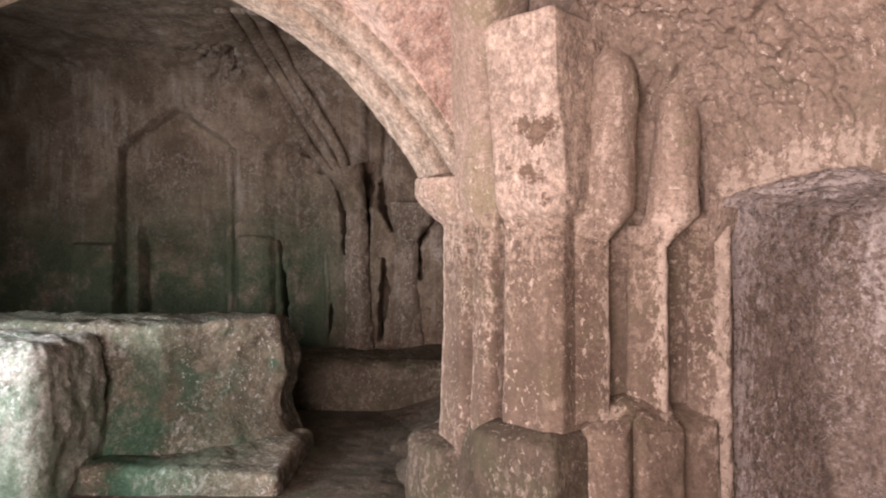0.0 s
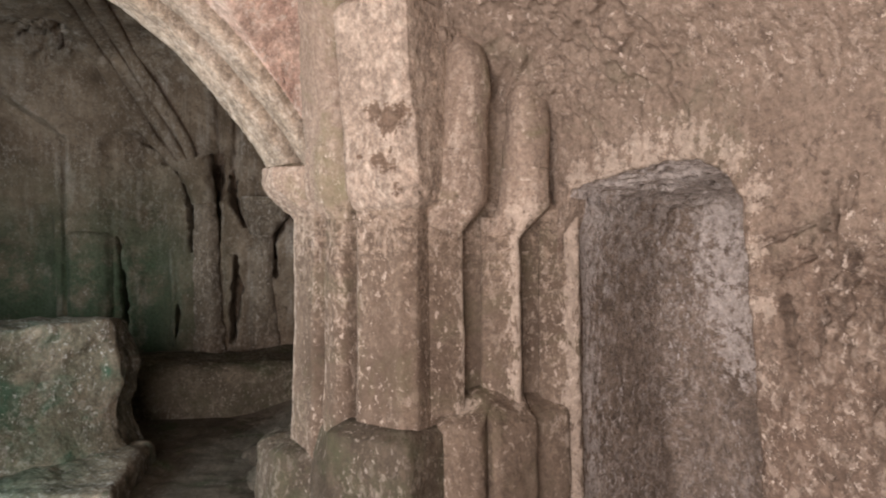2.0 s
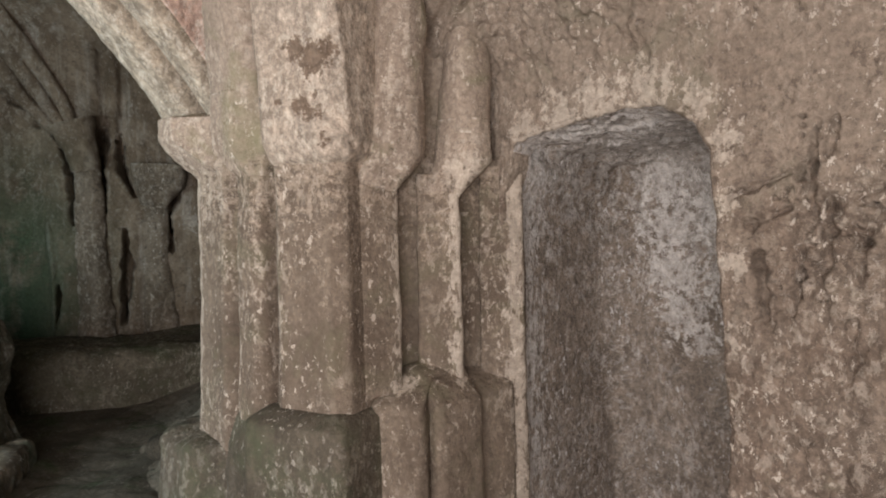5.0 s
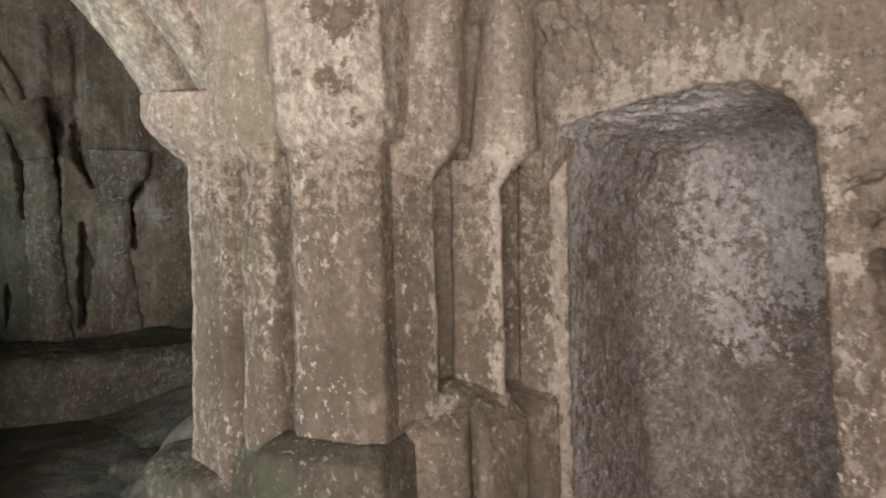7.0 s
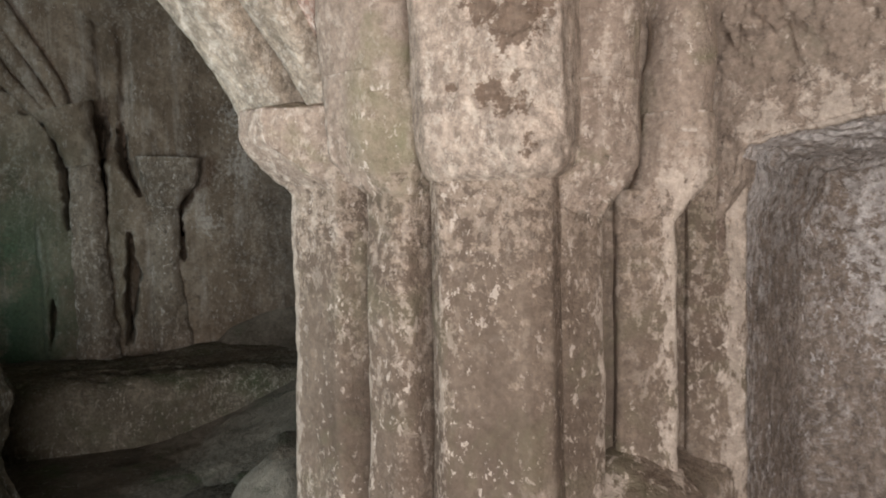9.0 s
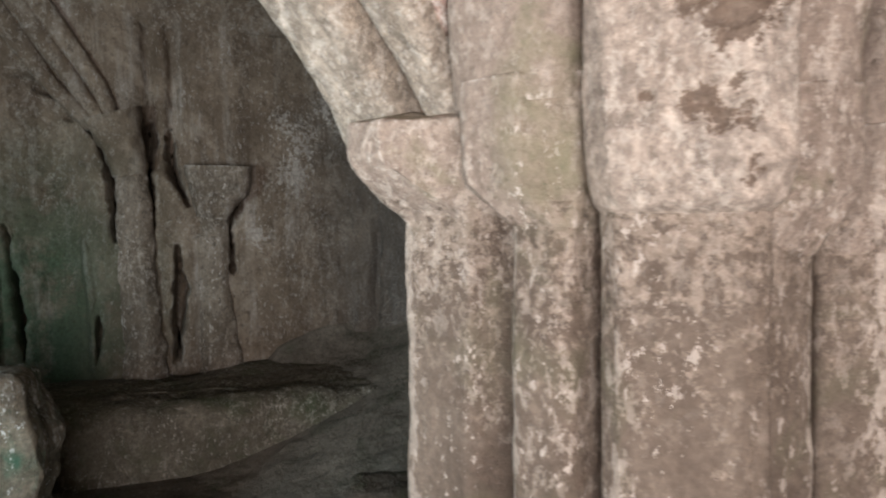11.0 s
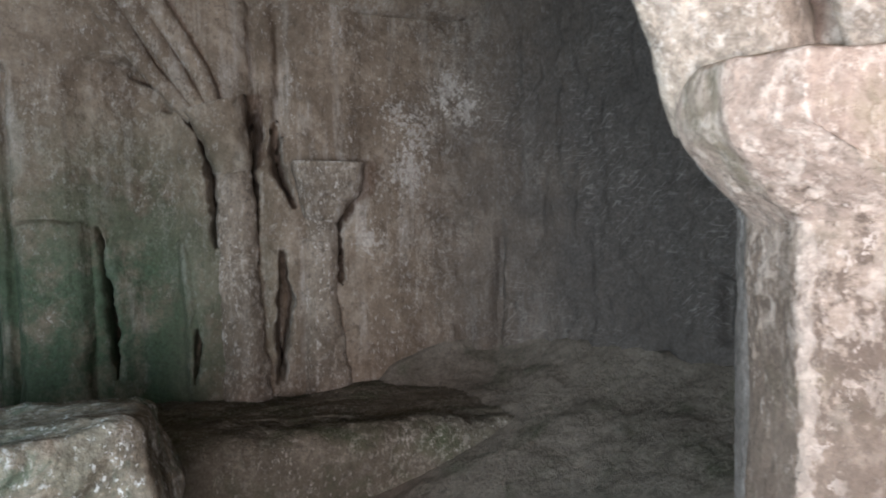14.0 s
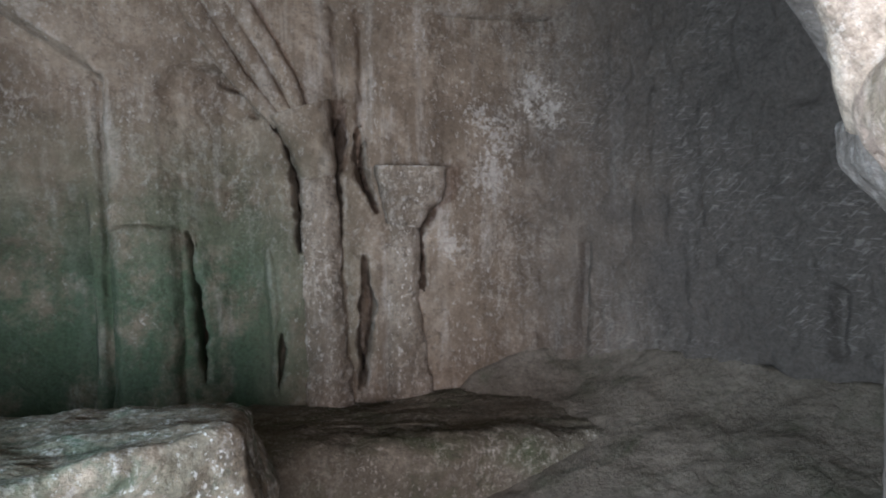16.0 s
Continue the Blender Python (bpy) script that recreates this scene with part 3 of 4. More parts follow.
# ---- nave wall with its door-like recess ----


def recess_outline(n=1000):
    """The outline of the recess, along the wall and up, with a flat-arched head."""
    p = np.array([(-0.05, -0.03), (-0.06, 0.8), (-0.045, 1.58), (0.0, 1.68), (0.01, 1.745), (0.03, 1.775), (0.12, 1.795), (0.34, 1.835), (0.55, 1.86), (0.70, 1.85), (0.81, 1.79), (0.865, 1.68), (0.885, 1.5), (0.92, 0.8), (0.93, -0.03)])
    seg = np.concatenate([[0], np.cumsum(np.hypot(*np.diff(p, axis=0).T))])
    s = np.linspace(0, seg[-1], int(n * 0.85))
    u, v = np.interp(s, seg, p[:, 0]), np.interp(s, seg, p[:, 1])
    w = np.linspace(1, 0, n - len(s) + 2)[1:-1]
    return np.concatenate([u, 0.93 * w]), np.concatenate([v, np.full(len(w), -0.03)])


U, V = recess_outline()
A0, A1, Z0, Z1 = -0.22, 5.4, -0.08, VAULT_Z + 0.9
uc, vc = 0.45, 1.0
ang = np.arctan2(V - vc, U - uc)
dirx, dirz = np.cos(ang), np.sin(ang)
kx = np.where(dirx > 0, (A1 - uc) / np.maximum(dirx, 1e-9), (A0 - uc) / np.minimum(dirx, -1e-9))
kz = np.where(dirz > 0, (Z1 - vc) / np.maximum(dirz, 1e-9), (Z0 - vc) / np.minimum(dirz, -1e-9))
k = np.minimum(kx, kz)
RU, RV = uc + dirx * k, vc + dirz * k
tu, tv = np.gradient(U), np.gradient(V)
nu, nv = -tv / np.hypot(tu, tv), tu / np.hypot(tu, tv)
for _ in range(60):
    nu, nv = (np.roll(nu, 1) + 2 * nu + np.roll(nu, -1)) / 4, (np.roll(nv, 1) + 2 * nv + np.roll(nv, -1)) / 4
lip = (0.022 + 0.05 * np.clip(-nu, 0, 1) * np.clip((1.7 - V) / 0.5, 0, 1)) * np.clip(V / 0.3, 0, 1)
for _ in range(20):
    lip = (np.roll(lip, 1) + 2 * lip + np.roll(lip, -1)) / 4
rows = [(RU, RV, 1.6 + 0 * U)]
for q in np.linspace(1, 0, 340) ** 1.35:
    lu, lv = U + nu * lip, V + nv * lip
    rows.append((lu + (RU - lu) * q, lv + (RV - lv) * q, 0 * U))
for phi in np.linspace(0, math.pi / 2, 9)[1:]:
    push = lip * (1 - math.sin(phi))
    rows.append((U + nu * push, V + nv * push, lip * (1 - math.cos(phi))))
for d in np.linspace(0, 1, 80)[1:]:
    depth = lip + (DEEP - lip) * d
    turn = (0.11 + 0.07 * np.clip(-nu, 0, 1) * np.clip((1.75 - V) / 0.3, 0, 1)) * np.clip(V / 0.9, 0.05, 1)
    inner = np.maximum(depth - DEEP + turn, 0)
    push = np.sqrt(np.maximum(turn ** 2 - inner ** 2, 0)) - turn
    rows.append((U + (uc - U) * 0.03 * d + nu * push, V - (V + 0.03) * 0.035 * d + nv * push, depth))
lastU, lastV, _ = rows[-1]
for q in np.linspace(1, 0.02, 50)[1:]:
    rows.append((uc + (lastU - uc) * q, vc + (lastV - vc) * q, DEEP + 0.02 * (1 - q) + 0 * U))
Wu, Wv, Wd = (np.array([r[i] for r in rows]) for i in range(3))


def lean(z):
    """How far the wall leans in above the springing of the vault."""
    t = np.clip((z - VAULT_Z) / VAULT_RISE, 0, 0.999)
    return NAVE / 2 * (1 - np.sqrt(1 - t * t))


def groove(u, v, ragged, u0, v0, u1, v1, width, depth):
    """A gouge from one place of the wall to another."""
    dx, dy = u1 - u0, v1 - v0
    t = np.clip(((u - u0) * dx + (v - v0) * dy) / (dx * dx + dy * dy), 0, 1)
    d = np.hypot(u - u0 - t * dx, v - v0 - t * dy) * (1 + 0.55 * ragged) + 0.35 * width * ragged
    return -depth * np.exp(-(d / width) ** 2) * (0.75 + 0.25 * np.sin(9 * t + 1))


def tooled(P):
    """Close-set pick marks."""
    return 0.006 * np.abs(fbm(P, 22, 2, 51, (1, 1, 0.6))) - 0.012 * np.clip(fbm(P, 13, 2, 57, (1, 1, 0.5)) - 0.35, 0, 1)


def wall_calm(P):
    """The jambs of the recess are smoother than the wall."""
    dep = -((P - np.array(W0)) @ np.array(BN))
    return 1 - 0.7 * np.clip(dep / 0.06, 0, 1) * (P[..., 2] < 1.66)


def wall_wear(P):
    q = P - np.array(W0)
    u, v, dep = q @ np.array(AT), q[..., 2], -(q @ np.array(BN))
    inside = np.clip(dep / 0.1, 0, 1)
    out = tooled(P) * (1 - 0.75 * inside * (v < 1.68))
    worn = np.clip((u - 0.98) / 0.25, 0, 1) * np.clip((1.75 - v) / 0.25, 0, 1) * (dep < 0.05)
    flow = fbm(P, 11, 3, 71, (1, 1, 0.45))
    out = out + worn * (-0.018 * np.clip(flow - 0.02, 0, 0.6) - 0.012 * np.clip(fbm(P, 6, 2, 77), 0, 1) + 0.014 * fbm(P, 34, 2, 79, (1, 1, 0.6)))
    soffit = np.clip((v - 1.70) / 0.06, 0, 1) * np.clip((dep - 0.03) / 0.05, 0, 1) * (dep < 0.8)
    out = out - soffit * 0.022 * np.clip(fbm(P, 19, 3, 95, (0.45, 1.2, 1)) - 0.05, 0, 0.5) / 0.5
    front = dep < 0.08
    ragged = fbm(P, 33, 3, 83)
    near = np.clip((0.8 - np.hypot(u - 0.1, (v - 2.35) * 0.9)) / 0.35, 0, 1) * np.clip((v - 1.95) / 0.15, 0, 1)
    out = out + near * 0.022 * fbm(P, 26, 2, 91, (1, 1, 0.55))
    for u0, v0, u1, v1, wide in ((0.94, 1.52, 1.12, 1.59, 0.009), (0.99, 1.43, 1.12, 1.48, 0.013), (1.19, 1.73, 1.18, 1.6, 0.011), (1.18, 1.6, 1.13, 1.16, 0.016), (1.25, 1.73, 1.22, 1.62, 0.012), (1.23, 1.51, 1.2, 1.21, 0.015),
                                 (1.23, 1.41, 1.32, 1.4, 0.010), (1.32, 1.4, 1.4, 1.48, 0.016), (1.4, 1.48, 1.62, 1.58, 0.022), (1.43, 1.65, 1.6, 1.68, 0.015), (1.39, 1.61, 1.43, 1.58, 0.017), (1.3, 1.51, 1.36, 1.53, 0.017),
                                 (1.36, 1.34, 1.42, 1.4, 0.008), (1.32, 1.38, 1.31, 1.26, 0.012), (1.29, 1.14, 1.28, 0.96, 0.014), (1.03, 1.33, 1.05, 1.12, 0.017)):
        g = (u0, v0, u1, v1, wide, 0.016 + 2.8 * wide)
        out = out + front * groove(u, v, ragged, *g)
    return out


P = abn(Wu, -Wd + np.where(Wd <= 0, lean(Wv), 0), Wv)
wall_nave = put("wall_nave", P, M_WALL, relief=0.9, wrap=True, smooth_rows=True, carve=wall_wear, calm=wall_calm, label="hewn brown sandstone wall with a door-high recess", category="wall", kind="structure")
wall_nave.data.flip_normals()
# the recess keeps its own greyer stone
wall_nave.data.materials.append(M_NICHE)
n_ring = len(U)
at_row, ring = np.divmod(np.arange(len(wall_nave.data.polygons)), n_ring)
slots = (at_row >= np.where(ring < 0.34 * n_ring, 357, 347)).astype(np.int32)
wall_nave.data.polygons.foreach_set("material_index", slots)

# ---- nave vault ----
th = np.linspace(math.asin(0.885 / VAULT_RISE), math.pi - 0.05, 260)
aa = np.arange(-0.9, 5.4, 0.02)
TH, AA = np.meshgrid(th, aa)
P = abn(AA, NAVE / 2 * (1 - np.cos(TH)), VAULT_Z + VAULT_RISE * np.sin(TH))


def pecked(P):
    """Deep pits where the vault was left rough beside the ribs."""
    q = P - np.array(W0)
    u, v = q @ np.array(AT), q @ np.array(BN)
    near = np.clip((0.75 - np.hypot(u - 0.1, (v - 0.3) * 1.2)) / 0.3, 0, 1)
    return tooled(P) + near * 0.022 * fbm(P, 26, 2, 91, (1, 1, 0.55))


put("ceiling", P, M_WALL, relief=1.2, back=(0, 0, 0.5), carve=pecked, label="barrel-vaulted ceiling of rough hewn sandstone", category="ceiling", kind="structure")

# ---- plain walls that close the nave ----
zz, aa = np.meshgrid(np.arange(-0.1, 2.5, 0.05), np.arange(-1.5, -0.85, 0.05))
put("wall_nave_left", abn(aa, NAVE, zz), M_WALL, back=tuple(BN * 0.4), label="hewn brown sandstone wall", category="wall", kind="structure")
zz, aa = np.meshgrid(np.arange(-0.1, 2.5, 0.05), np.arange(0.4, 1.3, 0.05))
put("wall_nave_left_middle", abn(aa, NAVE, zz), M_WALL, back=tuple(BN * 0.4), label="hewn brown sandstone wall between the doorway and an added gap", category="wall", kind="structure")
zz, aa = np.meshgrid(np.arange(-0.1, 2.5, 0.05), np.arange(4.1, 5.5, 0.05))
put("wall_nave_left_end", abn(aa, NAVE, zz), M_WALL, back=tuple(BN * 0.4), label="hewn brown sandstone wall beside the doorway", category="wall", kind="structure")
zz, bb = np.meshgrid(np.arange(-0.1, 3.3, 0.05), np.arange(-0.3, NAVE + 0.3, 0.05))
put("wall_entrance", abn(5.35, bb, zz), M_WALL, back=tuple(AT * 0.4), label="hewn brown sandstone end wall", category="wall", kind="structure")

# ---- cross wall with its pointed arch ----
ARCH_R, ARCH_B, ARCH_Z, ARCH_MID = 2.204, 2.772, 0.775, 2.28


def arch_line(b, grow=0.0):
    d = np.minimum(b, 2 * ARCH_MID - b)
    return ARCH_Z + np.sqrt(np.maximum((ARCH_R + grow) ** 2 - (d - ARCH_B) ** 2, 0.01))


bb = np.linspace(0.88, 3.68, 200)
na, nz = 24, 70
prof_a = np.concatenate([np.linspace(-0.9, -1.28, na), np.full(24, -1.28), np.linspace(-1.28, -0.9, 6), np.full(nz, -0.9)])
prof_k = np.concatenate([np.zeros(na), np.linspace(0, 1, 24), np.ones(6), np.linspace(1, 0, nz)])
zl = arch_line(bb, 0.125)
Z = zl[:, None] + (3.75 - zl[:, None]) * prof_k[None]
A = prof_a[None] + 0 * Z
A = A + (A > -0.95) * 0.6 * np.clip((Z - 2.25) / 0.7, 0, 1.2) ** 2
put("wall_cross", abn(A, bb[:, None], Z), M_PINK, relief=0.7, label="pink limewashed wall over a pointed arch", category="wall", kind="structure")
zz, bb = np.meshgrid(np.arange(-0.1, 3.75, 0.05), np.arange(3.66, NAVE + 0.4, 0.05))
put("wall_cross_end", abn(-0.92, bb, zz), M_WALL, back=tuple(AT * -0.45), label="sandstone cross wall beside the arch", category="wall", kind="structure")


def arch_path(grow, a, b0, b1, n=16):
    b = np.linspace(b0, b1, n)
    return [tuple(ab(a, x, z)) for x, z in zip(b, arch_line(b, grow))]


arch = thing("transverse_arch", "pointed transverse arch of cream limewashed stone in two orders", "arch", at=tuple(ab(-1.1, 2.28, 2.9)))
put("inner_order", sweep(arch_path(0.08, -1.23, 0.775, 3.785), AT, 0.125, 0.085, sharp=0.6), M_CREAM, arch, relief=0.6)
put("outer_order", sweep(arch_path(0.125, -0.995, 0.735, 3.825), AT, (0.055, 0.09, 0.10, 0.10, 0.10, 0.10, 0.10, 0.10, 0.09, 0.055), 0.075, sharp=0.35), M_CREAM, arch, relief=0.5, label="roll moulding with traces of pink limewash")

# ---- compound pier ----
pier = thing("compound_pier", "clustered sandstone pier with worn moulded capitals and plinths", "pier", at=tuple(ab(-0.7, 0.4, 0)))
put("core", box_rock((-1.16, -1.6, -0.05), (-0.43, 0.70, 2.0), "ab", 0.03), M_PIER, pier, relief=0.7)
put("front_core", moulded(capped([(-0.05, -0.47, 0.31, 0.20, 0.44, 0.03), (2.3, -0.47, 0.31, 0.20, 0.44, 0.03)]), 20.0), M_SHAFT, pier, relief=0.5)
put("corner_core", box_rock((-0.45, -0.6, -0.05), (-0.085, -0.05, 2.75), "ab", 0.03, 0.02), M_PIER, pier, relief=0.4)
put("upper_core", box_rock((-1.28, -1.6, 1.9), (-0.42, 0.80, 3.7), "ab", 0.04), M_PIER, pier, relief=0.8)
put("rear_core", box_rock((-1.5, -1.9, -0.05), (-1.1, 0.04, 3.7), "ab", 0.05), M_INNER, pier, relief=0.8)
# the arch's shaft, with its eight-sided capital
put("shaft", moulded([(0.45, -1.035, 0.635, 0.26, 0.262, 0.18), (0.62, -1.035, 0.635, 0.255, 0.257, 0.18), (1.0, -1.03, 0.63, 0.245, 0.25, 0.175), (1.74, -1.025, 0.63, 0.24, 0.245, 0.17)], side=(0.5, 1.05)), M_SHAFT, pier, relief=0.5)
put("capital", moulded(capped([(1.665, -1.0, 0.63, 0.235, 0.235, 0.135), (1.69, -1.0, 0.635, 0.25, 0.25, 0.14), (1.72, -1.02, 0.67, 0.25, 0.25, 0.145), (1.815, -1.09, 0.80, 0.208, 0.208, 0.14), (1.84, -1.095, 0.805, 0.217, 0.217, 0.15), (1.925, -1.095, 0.805, 0.217, 0.217, 0.15)]), dz=0.008, per=0.009), M_PIER, pier, relief=0.85)
# the shaft of the diagonal rib
put("shaft", moulded([(0.6, -0.65, 0.735, 0.166, 0.105, 0.04), (1.0, -0.65, 0.74, 0.158, 0.097, 0.038), (1.72, -0.65, 0.74, 0.154, 0.094, 0.036)]), M_SHAFT, pier, relief=0.5)
put("capital", moulded([(1.64, -0.65, 0.735, 0.15, 0.092, 0.036), (1.665, -0.655, 0.74, 0.166, 0.108, 0.045), (1.76, -0.735, 0.745, 0.195, 0.19, 0.105), (1.80, -0.74, 0.745, 0.197, 0.192, 0.105), (2.0, -0.74, 0.745, 0.194, 0.188, 0.105)], dz=0.008), M_PIER, pier, relief=0.8)
put("rib", sweep([ab(-0.74, 0.745, 1.95), ab(-0.738, 0.755, 2.1), ab(-0.70, 0.79, 2.35), ab(-0.58, 0.86, 2.62), ab(-0.3, 1.05, 2.9), ab(0.2, 1.5, 3.05)], AT, (0.188, 0.18, 0.16, 0.14, 0.12), (0.18, 0.17, 0.15, 0.14, 0.14), sharp=0.35), M_PIER, pier, relief=0.6)
# the broad square shaft, with its broken capital block
put("shaft", moulded([(0.70, -0.40, 0.648, 0.18, 0.182, 0.055), (0.95, -0.40, 0.648, 0.175, 0.176, 0.052), (1.76, -0.40, 0.648, 0.17, 0.17, 0.05)], 70.0, worn=1), M_SHAFT, pier, relief=0.35, label="broad square shaft with worn corners")
put("capital", moulded(capped([(1.685, -0.40, 0.648, 0.165, 0.165, 0.05), (1.705, -0.39, 0.66, 0.182, 0.19, 0.065), (1.77, -0.375, 0.68, 0.193, 0.205, 0.07), (1.95, -0.375, 0.68, 0.197, 0.208, 0.06), (2.05, -0.37, 0.685, 0.194, 0.205, 0.055), (2.14, -0.365, 0.69, 0.19, 0.202, 0.03), (2.56, -0.33, 0.73, 0.185, 0.2, 0.02)]), 70.0, dz=0.006, per=0.007), M_BLOCK, pier, relief=0.45, carve=pitted, label="tall broken capital block with pitted faces")
put("fillet", moulded([(0.75, -0.255, 0.655, 0.03, 0.03, 0.01), (1.72, -0.255, 0.652, 0.026, 0.026, 0.01)], 20.0, per=0.008), M_SHAFT, pier, relief=0.3)
# two slight shafts, and the jamb of the recess
put("shaft", moulded([(0.77, -0.315, 0.535, 0.108, 0.118, 0.016), (1.0, -0.315, 0.535, 0.104, 0.114, 0.014), (1.70, -0.315, 0.535, 0.10, 0.11, 0.014)], 10.0, per=0.01), M_SHAFT, pier, relief=0.45)
for a, b, half, foot, top in ((-0.225, 0.205, 0.094, 0.77, 1.66), (-0.135, -0.085, 0.10, 0.2, 1.70)):
    put("shaft", moulded([(foot, a, b, half * 1.06, half * 1.06, 0.016), (1.0, a, b, half * 1.02, half * 1.02, 0.014), (top, a, b, half, half, 0.014)], 45.0, per=0.01), M_SHAFT, pier, relief=0.45)
put("jamb_tip", moulded([(1.64, -0.135, -0.085, 0.10, 0.10, 0.014), (1.70, -0.13, -0.085, 0.095, 0.095, 0.014), (1.75, -0.135, -0.085, 0.06, 0.06, 0.02), (1.78, -0.14, -0.085, 0.01, 0.01, 0.004)], 45.0, per=0.01), M_SHAFT, pier, relief=0.4)
put("capital", moulded([(1.585, -0.315, 0.53, 0.098, 0.108, 0.016), (1.62, -0.305, 0.515, 0.108, 0.12, 0.025), (1.72, -0.258, 0.445, 0.13, 0.128, 0.055), (1.80, -0.25, 0.44, 0.13, 0.126, 0.062), (1.95, -0.245, 0.435, 0.126, 0.124, 0.062)], 20.0, dz=0.008), M_PIER, pier, relief=0.45)
put("capital", moulded([(1.555, -0.225, 0.20, 0.09, 0.09, 0.014), (1.59, -0.215, 0.19, 0.105, 0.105, 0.02), (1.70, -0.165, 0.115, 0.128, 0.128, 0.05), (1.76, -0.16, 0.115, 0.125, 0.125, 0.055), (1.88, -0.15, 0.12, 0.115, 0.115, 0.055)], 45.0, dz=0.008), M_PIER, pier, relief=0.45)
put("rib", sweep([ab(-0.25, 0.43, 1.90), ab(-0.235, 0.43, 2.05), ab(-0.20, 0.435, 2.2), ab(-0.19, 0.44, 2.34), ab(-0.30, 0.44, 2.5)], BN, (0.128, 0.122, 0.112, 0.10, 0.07), (0.13, 0.12, 0.115, 0.10, 0.07), sharp=0.12), M_PIER, pier, relief=0.6)
put("rib", sweep([ab(-0.15, 0.12, 1.83), ab(-0.14, 0.125, 1.95), ab(-0.12, 0.13, 2.06), ab(-0.14, 0.125, 2.22), ab(-0.28, 0.12, 2.4)], BN, (0.115, 0.112, 0.105, 0.095, 0.07), (0.115, 0.11, 0.10, 0.095, 0.07), sharp=0.12), M_PIER, pier, relief=0.6)
# the shaft, capital and rib on the chamber's side
put("shaft", moulded([(0.2, -1.46, 0.12, 0.12, 0.12, 0.06), (1.8, -1.46, 0.12, 0.108, 0.108, 0.06)]), M_REAR, pier, relief=0.45)
put("capital", moulded(capped([(1.68, -1.46, 0.12, 0.105, 0.105, 0.06), (1.71, -1.46, 0.12, 0.12, 0.12, 0.07), (1.82, -1.47, 0.12, 0.205, 0.205, 0.12), (1.93, -1.47, 0.12, 0.21, 0.21, 0.12)])), M_REAR, pier, relief=0.5)
put("rear_rib", sweep([ab(-1.50, 0.12, 1.93), ab(-1.51, 0.22, 2.08), ab(-1.52, 0.40, 2.24), ab(-1.54, 0.68, 2.42), ab(-1.56, 1.0, 2.64), ab(-1.58, 1.4, 2.9), ab(-1.6, 1.9, 3.2)], AT, 0.13, 0.13, sharp=0.6), M_REAR, pier, relief=0.5)
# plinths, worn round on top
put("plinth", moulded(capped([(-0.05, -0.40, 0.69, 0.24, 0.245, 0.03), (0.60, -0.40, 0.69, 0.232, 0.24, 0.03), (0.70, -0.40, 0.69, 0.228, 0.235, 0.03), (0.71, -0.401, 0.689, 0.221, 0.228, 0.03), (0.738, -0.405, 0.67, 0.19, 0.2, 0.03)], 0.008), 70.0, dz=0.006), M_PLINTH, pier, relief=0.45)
def ledge(a, b, half, turn, lip, rise, back=0.2):
    """Levels of a plinth block whose front edge has its middle at a, b and whose top slopes up to the shaft's foot."""
    na, nb = math.cos(radians(turn)), math.sin(radians(turn))
    steps = ((-0.05, -0.012, 0.03), (lip - 0.02, 0.0, 0.022), (lip, 0.012, 0.022), (lip + 0.25 * rise, 0.05, 0.02), (lip + rise, 0.15, 0.02))
    return capped([(z, a - na * (back + inset / 2), b - nb * (back + inset / 2), back - inset / 2, half, cut) for z, inset, cut in steps], 0.006)


put("plinth", moulded(ledge(-0.185, 0.575, 0.175, 56.0, 0.745, 0.09), 56.0, dz=0.006), M_SHAFT, pier, relief=0.7)
put("plinth", moulded(ledge(-0.035, 0.07, 0.11, 15.0, 0.755, 0.085, 0.14), 15.0, dz=0.006), M_SHAFT, pier, relief=0.7)
put("plinth", moulded(ledge(-0.01, 0.295, 0.125, 8.0, 0.74, 0.115, 0.17), 8.0, dz=0.006), M_SHAFT, pier, relief=0.7)
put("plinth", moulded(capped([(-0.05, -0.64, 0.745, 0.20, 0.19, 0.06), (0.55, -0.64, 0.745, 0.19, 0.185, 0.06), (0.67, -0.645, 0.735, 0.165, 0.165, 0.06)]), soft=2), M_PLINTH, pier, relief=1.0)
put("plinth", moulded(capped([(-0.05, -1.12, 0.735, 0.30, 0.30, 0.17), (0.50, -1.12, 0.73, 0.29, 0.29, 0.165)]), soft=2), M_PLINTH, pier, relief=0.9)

# ---- rough springing of the vault beside the ribs ----
s, w = np.meshgrid(np.linspace(0, 1, 90), np.linspace(0, 1, 110))
zz = 1.72 + 0.95 * s
wall_b = lean(np.minimum(zz, VAULT_Z + 0.98 * VAULT_RISE))
A = -0.37 + 0.22 * np.clip((zz - 2.16 + 0.16 * w) / 0.3, 0, 1) + (0.72 * np.clip((zz - 1.8) / 0.7, 0.02, 1)) * w ** 2.6
B = (0.62 + 0.05 * s) * (1 - w) + (wall_b - 0.07) * w
sag = 0.09 * np.sin(math.pi * w) * np.clip((zz - 1.8) / 0.6, 0, 1)
put("vault_springing", abn(A - sag * 0.6, B - sag * 0.6, zz), M_WALL, relief=1.0, back=tuple(AT * -0.25 - BN * 0.25), carve=lambda P: 0.022 * fbm(P, 26, 2, 91, (1, 1, 0.55)), label="pecked rough springing of the sandstone vault", category="vault", kind="structure")


# ---- inner chamber: far wall ----
def far_y(x):
    return 7.83 + 0.08 * x


def box_step(v, lo, hi, soft=0.03):
    return np.clip((v - lo) / soft, 0, 1) * np.clip((hi - v) / soft, 0, 1)


